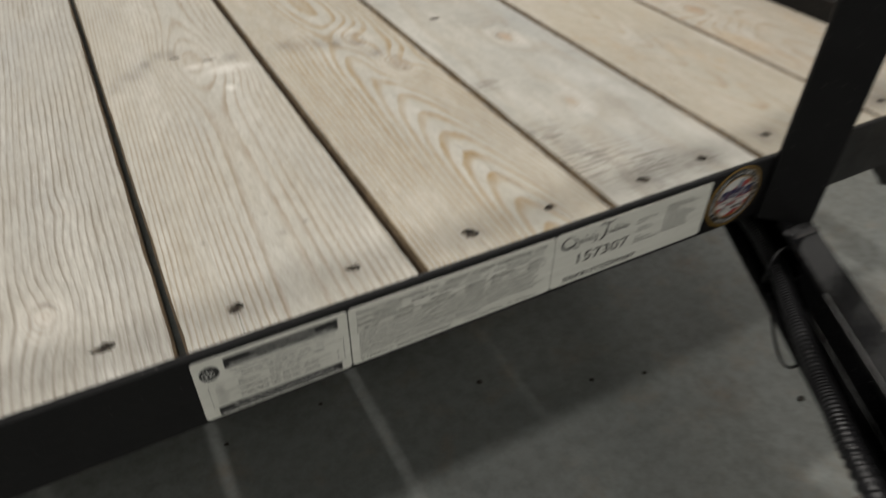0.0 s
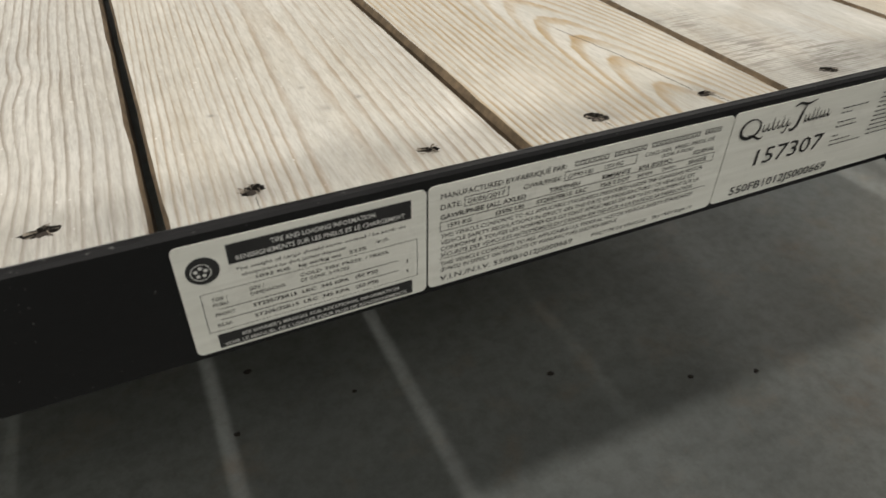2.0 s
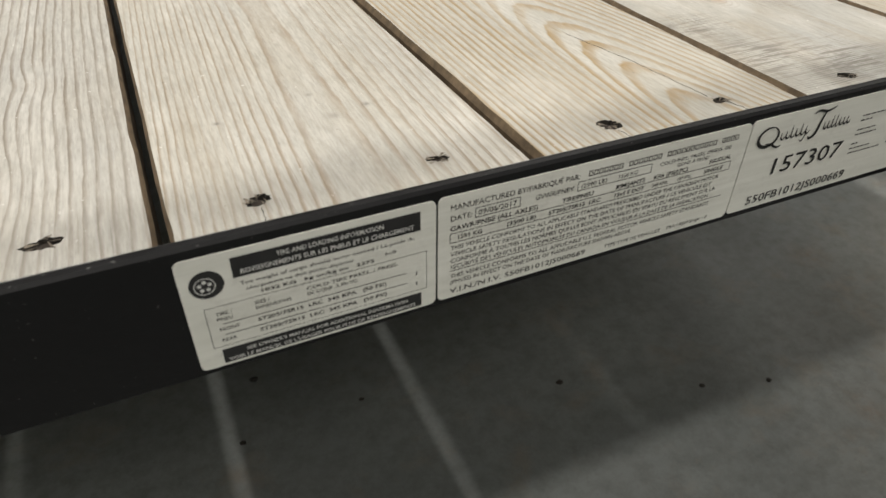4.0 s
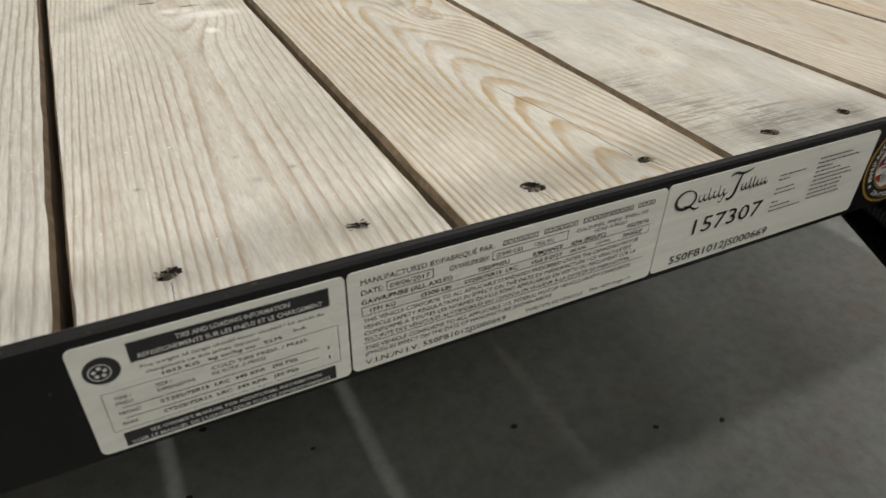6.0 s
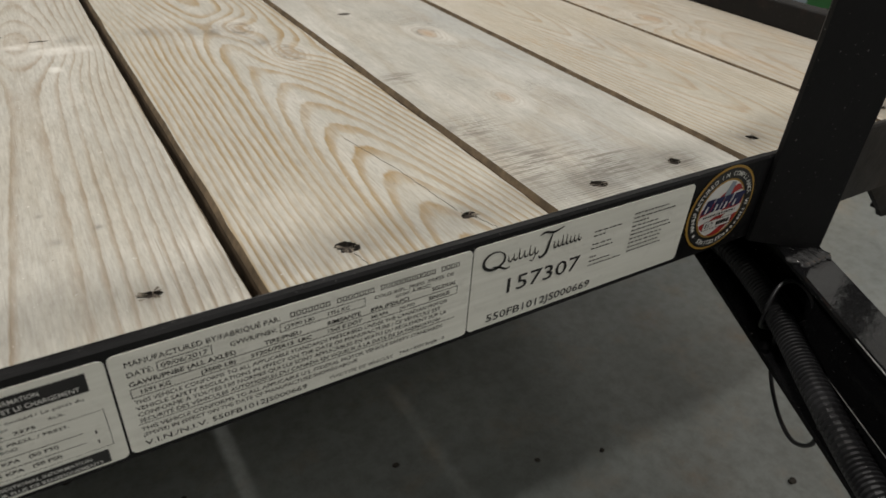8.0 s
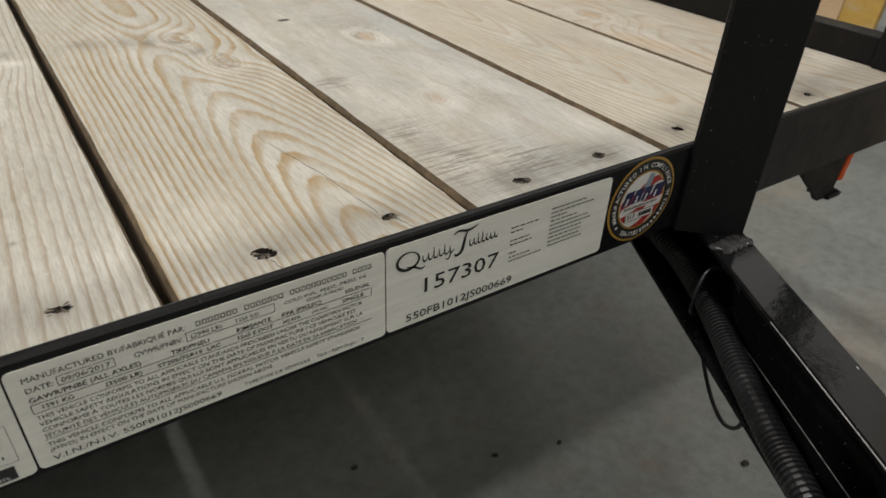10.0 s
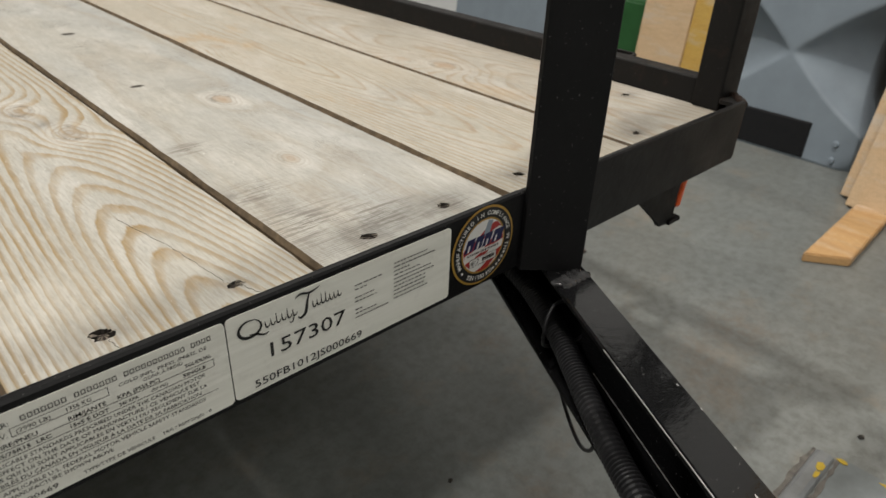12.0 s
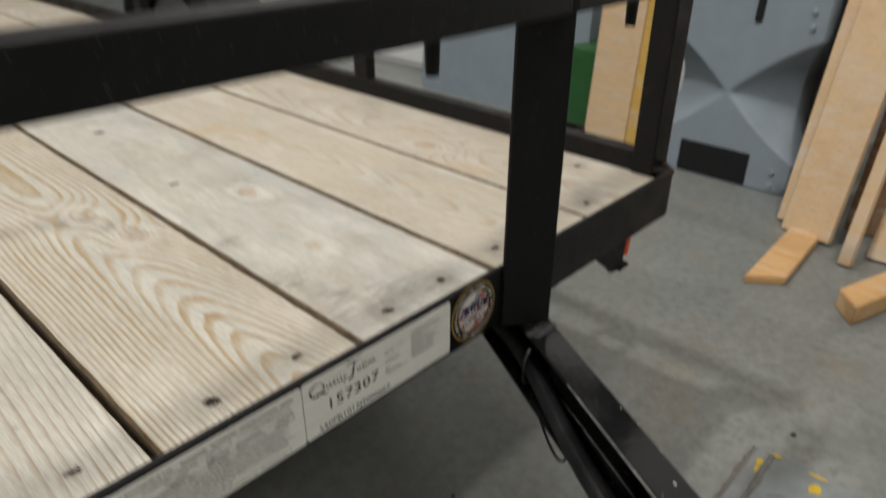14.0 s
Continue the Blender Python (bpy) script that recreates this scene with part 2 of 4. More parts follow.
def floor_paint():
    n = Nodes("grey_floor_paint", 0.4, 0, 0.5)
    big = n.noise(n.scaled(1, 1, 1), 1.7, 6, 0.6)
    mid = n.noise(n.scaled(1.0, 0.45, 1), 9, 6, 0.65)
    fine = n.noise(n.scaled(1, 1, 1), 160, 4, 0.6)
    col = n.mix(n.ramp(big, [(0.35, 0.0), (0.65, 1.0)]), (0.166, 0.180, 0.174), (0.216, 0.230, 0.221))
    col = n.mix(n.ramp(mid, [(0.46, 0.0), (0.74, 0.28)]), col, (0.135, 0.140, 0.132))
    grime = n.ramp(n.noise(n.scaled(1, 1, 1, (2, 5, 0)), 46, 8, 0.72), [(0.42, 0.0), (0.70, 0.7)])
    col = n.mix(grime, col, (0.100, 0.102, 0.095))
    rust = n.ramp(n.noise(n.scaled(1, 1, 1, (4.3, 1.1, 0)), 8.0, 6, 0.72), [(0.54, 0.0), (0.70, 0.45)])
    col = n.mix(rust, col, (0.225, 0.18, 0.13))
    col = n.mix(n.ramp(fine, [(0.58, 0.0), (0.72, 0.5)]), col, (0.13, 0.13, 0.125))
    x, y, z = n.xyz()
    for sx, sy, size in ((0.752, 0.170, 0.022), (0.765, 0.155, 0.014), (0.905, 0.03, 0.045), (0.59, -0.025, 0.007), (0.66, 0.26, 0.03), (0.84, -0.02, 0.05), (1.02, 0.02, 0.06), (0.50, 0.02, 0.03), (1.15, -0.22, 0.05)):
        dx, dy = n.m("SUBTRACT", x, sx), n.m("SUBTRACT", y, sy)
        f = n.m("EXPONENT", n.m("MULTIPLY", n.m("ADD", n.m("MULTIPLY", dx, dx), n.m("MULTIPLY", dy, dy)), -1 / size ** 2))
        col = n.mix(n.m("MULTIPLY", f, n.ramp(n.noise(n.scaled(1, 1, 1), 42, 5, 0.7), [(0.38, 0.05), (0.62, 0.5)])), col, (0.19, 0.135, 0.09))
    scuff = n.ramp(n.noise(n.scaled(2.2, 16, 1, (0.4, 0, 0)), 1, 6, 0.7), [(0.6, 0.0), (0.78, 0.22)])
    col = n.mix(scuff, col, (0.235, 0.245, 0.232))
    n.colour(col)
    n.rough(n.ramp(mid, [(0.35, 0.30), (0.7, 0.52)]))
    n.bump(n.m("ADD", fine, n.m("MULTIPLY", mid, 1.5)), 0.18, 0.0015)
    return n.mat


def worn_edge():
    n = Nodes("worn_black_edge", 0.3, 0, 0.5)
    chip = n.ramp(n.noise(n.scaled(60, 400, 400), 1, 5, 0.7), [(0.44, 0.0), (0.58, 1.0)])
    long = n.ramp(n.noise(n.scaled(9, 1, 1), 1, 3, 0.6), [(0.42, 0.0), (0.62, 1.0)])
    x, y, z = n.xyz()
    f = n.m("MULTIPLY", n.m("MULTIPLY", chip, long), n.m("MULTIPLY_ADD", x, -5.0, 0.6, clamp=True))
    n.colour(n.mix(f, (0.006, 0.006, 0.0065), (0.42, 0.42, 0.42)))
    n.put(n.bsdf.inputs["Metallic"], n.m("MULTIPLY", f, 0.7))
    return n.mat


def vinyl():
    n = Nodes("off_white_vinyl", 0.36, 0, 0.45)
    ripple = n.noise(n.scaled(10, 1, 160), 1, 4, 0.6)
    dirt = n.ramp(n.noise(n.scaled(1, 1, 1), 90, 5, 0.65), [(0.55, 0.0), (0.75, 0.25)])
    n.colour(n.mix(dirt, n.mix(n.ramp(ripple, [(0.35, 0.0), (0.65, 1.0)]), (0.70, 0.70, 0.635), (0.78, 0.78, 0.715)), (0.42, 0.41, 0.37)))
    n.bump(ripple, 0.25, 0.001)
    return n.mat


BLACK = painted_steel("black_gloss_paint", (0.0062, 0.0062, 0.0066), 0.40, 0, 0.4, 0.2)
GLOSS = painted_steel("black_wet_gloss_paint", (0.0060, 0.0061, 0.0066), 0.11, 0, 0.22, 0.42)
BLACK_DULL = painted_steel("black_weathered_paint", (0.0105, 0.0100, 0.0097), 0.5, 0.18, 0.3, 0.16)
RUSTY_BLACK = painted_steel("black_paint_gone_rusty", (0.026, 0.017, 0.0135), 0.6, 0.9, 0.6, 0.15)
EDGE = worn_edge()
# pale stuff for strips that imitate light caught on glossy paint
GLINT = plain("pale_gloss_highlight", (0.5, 0.5, 0.5), 0.3, 0.4, 200, 0.5, 0.3)
CHIP = plain("bare_primer", (0.50, 0.50, 0.48), 0.6, 0, 300, 0.2, 0.2)
WELD = plain("painted_weld_bead", (0.045, 0.045, 0.046), 0.08, 0.3, 90, 0.6, 0.5)
LOOM = plain("black_plastic", (0.018, 0.018, 0.0195), 0.32, 0, 60, 0.2, 0.1)
FLOOR = floor_paint()
RUST = plain("rusty_screw_steel", (0.035, 0.026, 0.020), 0.7, 0.4, 300, 0.5, 0.6)
BOARD_SIDE = plain("grimy_brown_board_edge", (0.135, 0.098, 0.060), 0.85, 0, 90, 0.45, 0.5)
FRAY = plain("frayed_wood", (0.17, 0.145, 0.115), 0.9, 0, 300, 0.6, 0.5)
TORN = plain("torn_stained_wood", (0.030, 0.026, 0.021), 0.9, 0, 240, 0.6, 0.8)
STICKER = vinyl()
INK = plain("black_ink", (0.018, 0.018, 0.018), 0.42, 0, 60, 0.2, 0.02)
GOLD = plain("gold_print", (0.42, 0.25, 0.05), 0.35, 0.2, 60, 0.1, 0.02)
NAVY = plain("navy_print", (0.018, 0.022, 0.075), 0.35, 0, 60, 0.1, 0.02)
RED = plain("red_print", (0.36, 0.035, 0.03), 0.35, 0, 60, 0.1, 0.02)
WHITE_PRINT = plain("white_print", (0.66, 0.66, 0.63), 0.35, 0, 60, 0.05, 0.02)
AMBER = plain("amber_lens", (0.75, 0.10, 0.015), 0.2, 0, 80, 0.1, 0.05)
GREY_PLASTIC = plain("blue_grey_plastic", (0.250, 0.298, 0.345), 0.42, 0, 14, 0.07, 0.08)
DARK_PLASTIC = plain("near_black_rubber_and_slot_shade", (0.006, 0.0065, 0.008), 0.8, 0, 30, 0.3, 0.1)
GREEN = plain("green_enamel", (0.025, 0.10, 0.03), 0.45, 0, 20, 0.15, 0.05)
WHITE_WALL = plain("white_wall_paint", (0.74, 0.75, 0.75), 0.6, 0, 6, 0.04, 0.1)
GREY_WALL = plain("grey_wall_paint", (0.22, 0.22, 0.22), 0.6, 0, 6, 0.06, 0.1)
CEILING = plain("dark_ceiling_steel", (0.16, 0.16, 0.16), 0.55, 0, 4, 0.06, 0.1)
PANEL_PAINT = plain("blue_grey_floor_paint", (0.178, 0.198, 0.202), 0.4, 0, 30, 0.16, 0.15)
ZINC = plain("bare_sheet_metal", (0.20, 0.21, 0.215), 0.42, 0.3, 22, 0.22, 0.2)
YELLOW = plain("yellow_paint", (0.48, 0.33, 0.03), 0.5, 0, 80, 0.15, 0.2)
GRIME = plain("grey_brown_grime", (0.118, 0.108, 0.096), 0.8, 0, 60, 0.5, 0.3)
RUSTY_EDGE = plain("rusted_edge", (0.10, 0.065, 0.05), 0.7, 0.2, 120, 0.4, 0.4)


# ---- mesh helpers ----
def finish(name, bm, material, parent=None, label="", smooth=False):
    me = bpy.data.meshes.new(name)
    bmesh.ops.recalc_face_normals(bm, faces=bm.faces)
    bm.to_mesh(me)
    bm.free()
    for mt in material if isinstance(material, (list, tuple)) else [material]:
        me.materials.append(mt)
    if smooth:
        me.polygons.foreach_set("use_smooth", [True] * len(me.polygons))
    ob = new(name, me)
    if parent:
        ob.parent = parent
    if label:
        ob["label"] = label
    return ob


def part(name, bm, material, parent, label="", smooth=False):
    return finish(name, bm, material, parent, label, smooth)


def empty(name, label, category, at=(0, 0, 0), group="", kind=""):
    ob = new(name)
    ob.location = at
    return tagged(ob, label, category, group, kind)


def box(bm, lo, hi, bevel=0.0, seg=2, m=None):
    made = bmesh.ops.create_cube(bm, size=1)["verts"]
    for v in made:
        v.co = Vector([lo[i] + (v.co[i] + 0.5) * (hi[i] - lo[i]) for i in range(3)])
    if bevel:
        edges = list({e for v in made for e in v.link_edges})
        out = bmesh.ops.bevel(bm, geom=edges, offset=bevel, segments=seg, affect="EDGES", profile=0.5)
        made = list({v for v in out["verts"]} | {v for v in made if v.is_valid})
    if m is not None:
        bmesh.ops.transform(bm, matrix=m, verts=made)
    return made


def prism(bm, outline, y0, y1, axis="y"):
    """An outline drawn in two axes and pushed along the third."""
    def place(a, b, c):
        return {"y": (a, c, b), "z": (a, b, c), "x": (c, a, b)}[axis]
    a = [bm.verts.new(place(p, q, y0)) for p, q in outline]
    b = [bm.verts.new(place(p, q, y1)) for p, q in outline]
    bm.faces.new(a), bm.faces.new(b[::-1])
    for i in range(len(a)):
        j = (i + 1) % len(a)
        bm.faces.new((a[i], b[i], b[j], a[j]))
    return a + b


def rounded(x0, z0, x1, z1, r, seg=5):
    pts = []
    for cx, cz, a0 in ((x1 - r, z1 - r, 0), (x0 + r, z1 - r, 90), (x0 + r, z0 + r, 180), (x1 - r, z0 + r, 270)):
        for i in range(seg + 1):
            a = radians(a0 + 90 * i / seg)
            pts.append((cx + r * math.cos(a), cz + r * math.sin(a)))
    return pts


def tube(bm, pts, radius, sides=10, ridge=0.0, close=True):
    """A round pipe along points; ridge makes every second ring wider."""
    rings = []
    up = Vector((0, 0, 1))
    for i, p in enumerate(pts):
        d = (pts[min(i + 1, len(pts) - 1)] - pts[max(i - 1, 0)]).normalized()
        u = d.cross(up)
        u = u.normalized() if u.length > 1e-4 else Vector((1, 0, 0))
        w = u.cross(d).normalized()
        r = radius + (ridge if (i // 2) % 2 else 0)
        rings.append([bm.verts.new(p + u * r * math.cos(2 * math.pi * s / sides) + w * r * math.sin(2 * math.pi * s / sides)) for s in range(sides)])
    for a, b in zip(rings, rings[1:]):
        for s in range(sides):
            t = (s + 1) % sides
            bm.faces.new((a[s], a[t], b[t], b[s]))
    if close:
        bm.faces.new(rings[0][::-1]), bm.faces.new(rings[-1])


def smooth_path(ctrl, n):
    """Catmull-Rom through control points."""
    c = [Vector(p) for p in ctrl]
    c = [2 * c[0] - c[1]] + c + [2 * c[-1] - c[-2]]
    out = []
    segs = len(c) - 3
    for i in range(n + 1):
        u = i / n * segs
        k = min(int(u), segs - 1)
        t = u - k
        p0, p1, p2, p3 = c[k:k + 4]
        out.append(0.5 * (2 * p1 + (p2 - p0) * t + (2 * p0 - 5 * p1 + 4 * p2 - p3) * t * t + (3 * p1 - p0 - 3 * p2 + p3) * t ** 3))
    return out


# ---- writing ----
def write(bm, text, x, z, size, width=None, bold=0.0, slant=0.0, m=None, y=-0.0012):
    """Adds flat letters to bm in the plane of the front beam, starting at x, z, squeezed to a width if one is given."""
    cu = bpy.data.curves.new("line", "FONT")
    cu.body, cu.size, cu.shear, cu.offset = text, 1.0, slant, bold
    cu.resolution_u = 2
    ob = bpy.data.objects.new("line", cu)
    me = ob.to_mesh()
    co = [v.co.copy() for v in me.vertices]
    if co:
        wide = max(c.x for c in co)
        sx = width / wide if width else size
        vs = []
        for c in co:
            p = Vector((x + c.x * sx, y, z + c.y * size))
            if m is not None:
                p = m @ Vector((c.x * sx, 0, c.y * size))
            vs.append(bm.verts.new(p))
        for f in me.polygons:
            try:
                bm.faces.new([vs[i] for i in f.vertices])
            except ValueError:
                pass
    ob.to_mesh_clear()
    bpy.data.objects.remove(ob)
    bpy.data.curves.remove(cu)


def bars(bm, x0, x1, z, h, words, y=-0.0012, fill=0.84):
    """Unreadable writing: word-long bars of the line's height."""
    rng = random.Random(round(x0 * 1e4) + round(z * 1e5))
    cuts = [rng.uniform(0.6, 1.6) for _ in range(words)]
    total = sum(cuts)
    x = x0
    for c in cuts:
        w = (x1 - x0) * c / total
        quad(bm, x, z, x + w * fill, z + h, y)
        x += w


def quad(bm, x0, z0, x1, z1, y):
    bm.faces.new([bm.verts.new((a, y, b)) for a, b in ((x0, z0), (x1, z0), (x1, z1), (x0, z1))])


def rule_box(bm, x0, z0, x1, z1, y=-0.0012, w=0.0003):
    quad(bm, x0, z0, x1, z0 + w, y), quad(bm, x0, z1 - w, x1, z1, y)
    quad(bm, x0, z0 + w, x0 + w, z1 - w, y), quad(bm, x1 - w, z0 + w, x1, z1 - w, y)


# ---- the room ----
def room():
    bm = bmesh.new()
    bmesh.ops.create_grid(bm, x_segments=24, y_segments=24, size=0.5)
    for v in bm.verts:
        v.co = Vector((-5 + (v.co.x + 0.5) * 8.5, -5 + (v.co.y + 0.5) * 11, 0))
    tagged(finish("floor", bm, FLOOR), "grey painted concrete shop floor with scuffs and stains", "floor", kind="structure")
    for name, lo, hi in (("wall_east", (2.62, -5, 0), (2.77, 6, 5)), ("wall_west", (-5.15, -5, 0), (-5, 6, 5)),
                         ("wall_north", (-5.15, 6, 0), (3.65, 6.15, 5)), ("wall_south", (-5.15, -5.15, 0), (3.65, -5.0, 5))):
        bm = bmesh.new()
        box(bm, lo, hi)
        white = name in ("wall_east", "wall_south")
        tagged(finish(name, bm, WHITE_WALL if white else GREY_WALL), "white painted workshop wall" if white else "grey painted workshop wall", "wall", kind="structure")
    bm = bmesh.new()
    box(bm, (-5.15, -5.15, 5), (3.65, 6.15, 5.15))
    tagged(finish("ceiling", bm, CEILING), "dark unlit workshop ceiling", "ceiling", kind="structure")


def ceiling_lamp(x, y, share, width, length):
    wide = max(1.0, width / 0.24)
    label = "long fluorescent lamp with metal tray hanging from the ceiling" if length else "broad round fill lamp with metal shade, added out of view" if wide > 2 else "round high-bay lamp on the workshop ceiling, placed unseen for its light"
    thing = empty("ceiling_lamp", label, "lamp", (x, y, LAMP_Z), "workshop ceiling lamps")
    bm = bmesh.new()
    if length:
        u, w = length / 2 + 0.03, width / 2 + 0.03
        prism(bm, [(-w, 0.0), (-w * 0.5, 0.10), (w * 0.5, 0.10), (w, 0.0), (w - 0.006, 0.0), (w * 0.48, 0.09), (-w * 0.48, 0.09), (-w + 0.006, 0.0)], -u, u, "x")
        part("tray", bm, ZINC, thing)
    else:
        bmesh.ops.create_cone(bm, cap_ends=False, segments=24, radius1=0.24 * wide, radius2=0.10 * wide, depth=0.2)
        bmesh.ops.translate(bm, verts=bm.verts, vec=(0, 0, 0.13))
        bmesh.ops.solidify(bm, geom=bm.faces[:], thickness=0.006)
        part("shade", bm, ZINC, thing)
    for sx in (-length / 3, length / 3) if length else (0.0,):
        bm = bmesh.new()
        tube(bm, [Vector((sx, 0, 0.09 if length else 0.22)), Vector((sx, 0, 5.0 - LAMP_Z))], 0.012, 8)
        part("stem", bm, ZINC, thing)
    data = bpy.data.lights.new("bulb", "AREA")
    data.shape, data.size, data.energy, data.color = "RECTANGLE" if length else "DISK", length or width, LAMP_POWER * share, (1.0, 0.955, 0.89)
    if length:
        data.size_y = width
    lamp = new("bulb", data)
    lamp.parent, lamp.location = thing, (0, 0, 0.03)


# ---- the trailer ----
DECK, BEAM_LO, BEAM_HI = 0.429, 0.384, 0.4515
GAPS = [-0.743, -0.553, -0.364, -0.175, 0.013, 0.2055, 0.393, 0.577, 0.762]
HALF_GAP = [0.002, 0.002, 0.002, 0.0026, 0.0030, 0.0023, 0.0027, 0.0017, 0.001]
SCREWS = {2: [(-0.318, 0.058), (-0.222, 0.060)], 3: [(-0.130, 0.057), (-0.035, 0.059)], 4: [(0.071, 0.055), (0.153, 0.055)], 5: [(0.259, 0.051), (0.337, 0.054)],
          6: [(0.433, 0.058), (0.530, 0.056)], 7: [(0.613, 0.052), (0.721, 0.137)], 1: [(-0.51, 0.056), (-0.41, 0.057)], 0: [(-0.70, 0.056), (-0.60, 0.057)]}
PALE, WARM = (0.49, 0.462, 0.388), (0.478, 0.448, 0.375)
PINE = [
    dict(cx=-0.62, h0=0.16, k=0.01, spacing=0.005, pale=PALE, line=(0.22, 0.18, 0.13), seed=1.0),
    dict(cx=-0.44, h0=0.10, k=0.02, spacing=0.005, pale=PALE, line=(0.22, 0.18, 0.13), seed=2.0),
    dict(cx=-0.05, h0=0.05, k=0.015, spacing=0.0060, pale=(0.47, 0.45, 0.40), line=(0.175, 0.14, 0.102), seed=3.0, strength=0.92, heart=0.1, drift=1.6,
         knots=((-0.255, 0.112, 0.010, 0.010, 0.9), (-0.232, 0.245, 0.006, 0.004, 0.3)), grey=0.7, wander=0.004, marks=((-0.252, 0.114, 0.012, 0.014, 0.45),)),
    dict(cx=-0.085, h0=0.030, k=0.006, drift=0.4, start=0.92, heart=0.12, spacing=0.0043, skew=0.74, pale=(0.49, 0.468, 0.41), line=(0.245, 0.18, 0.112), seed=4.3, strength=0.85,
         knots=((-0.066, 0.510, 0.022, -0.010, 0.35), (-0.02, 0.455, 0.010, -0.003, 0.3)), grey=0.6, wander=0.0014, lean=0.04, marks=((-0.030, 0.470, 0.030, 0.012, 0.7), (-0.060, 0.492, 0.016, 0.010, 0.7), (-0.040, 0.418, 0.006, 0.008, 0.9)),
         stains=((-0.162, 0.472, 0.014, 0.45), (-0.140, 0.498, 0.014, 0.55), (-0.115, 0.523, 0.016, 0.6), (-0.09, 0.545, 0.014, 0.7), (-0.02, 0.500, 0.010, 0.6), (-0.076, 0.162, 0.0022, 0.8), (-0.071, 0.129, 0.004, 0.5), (-0.048, 0.136, 0.0028, 0.6), (-0.134, 0.145, 0.0018, 0.7), (-0.13, 0.057, 0.009, 0.4), (-0.035, 0.059, 0.008, 0.4), (-0.07, 0.08, 0.02, 0.3)),
         slits=((-0.082, 0.528, 0.010, 0.0025), (-0.045, 0.505, 0.011, 0.002))),
    dict(cx=0.139, h0=0.030, k=0.108, lean=-0.03, reach=0.34, drift=0.15, marks=((0.058, 0.112, 0.020, 0.022, 0.14),), spacing=0.0048, start=0.67, pale=(0.47, 0.452, 0.398), line=(0.31, 0.220, 0.108), seed=5.1, strength=1.2, heart=0.1,
         knots=((0.162, 0.393, 0.013, 0.018, 1.4), (0.142, 0.487, 0.013, 0.016, 1.1), (0.07, 0.50, 0.020, 0.007, 0.35)), wander=0.0022, grey=0.5, thin=False,
         stains=((0.071, 0.055, 0.012, 0.4), (0.153, 0.055, 0.010, 0.4), (0.052, 0.502, 0.018, 0.45), (0.085, 0.493, 0.018, 0.6), (0.115, 0.490, 0.018, 0.7), (0.135, 0.460, 0.016, 0.65), (0.150, 0.430, 0.014, 0.6), (0.16, 0.39, 0.011, 0.4))),
    dict(cx=0.30, h0=0.30, k=0.02, spacing=0.010, pale=(0.47, 0.452, 0.40), line=(0.33, 0.275, 0.20), seed=6.4, strength=0.45, knots=((0.293, 0.212, 0.009, 0.012, 0.75), (0.325, 0.403, 0.012, 0.014, 1.1)), grey=0.9, sawn=1.0,
         rough_sawn=((0.232, 0.10, 0.040), (0.29, 0.075, 0.035), (0.231, 0.165, 0.028), (0.231, 0.289, 0.018), (0.34, 0.05, 0.02)), marks=((0.296, 0.195, 0.010, 0.020, 0.32), (0.335, 0.385, 0.008, 0.014, 0.3)),
         stains=((0.259, 0.055, 0.020, 0.45), (0.337, 0.055, 0.020, 0.45), (0.212, 0.174, 0.007, 0.9), (0.24, 0.13, 0.02, 0.3)), slits=((0.291, 0.803, 0.011, 0.008), (0.270, 0.502, 0.0095, 0.0055))),
    dict(cx=0.478, h0=0.062, k=-0.085, reach=0.48, spacing=0.0050, pale=WARM, line=(0.33, 0.22, 0.115), seed=7.7, strength=0.75, drift=0.5, wander=0.004, knots=((0.43, 0.62, 0.012, 0.016, 0.5),), grey=0.5, warm=0.55, stains=((0.433, 0.058, 0.014, 0.7), (0.50, 0.30, 0.05, 0.25))),
    dict(cx=0.66, h0=0.12, k=0.06, spacing=0.0052, pale=(0.475, 0.44, 0.372), line=(0.31, 0.205, 0.105), seed=8.2, strength=0.7, wander=0.006, knots=((0.628, 0.362, 0.015, 0.02, 1.1), (0.602, 0.422, 0.013, 0.018, 0.6)), grey=0.5, warm=0.4, stains=((0.613, 0.052, 0.018, 0.8), (0.721, 0.137, 0.014, 0.8), (0.645, 0.08, 0.03, 0.5))),
]
CRACKS = {4: [[(0.168, 0.012), (0.157, 0.050)], [(0.150, 0.062), (0.143, 0.12), (0.130, 0.19)], [(0.072, 0.048), (0.076, 0.02)]], 3: [[(-0.130, 0.05), (-0.131, 0.02)]]}
DECK_LENGTH = 3.0


HOLE_SIZE = {(-0.222, 0.060): 1.3, (-0.130, 0.057): 1.25, (0.071, 0.055): 1.5, (0.259, 0.051): 1.3, (0.337, 0.054): 1.15}


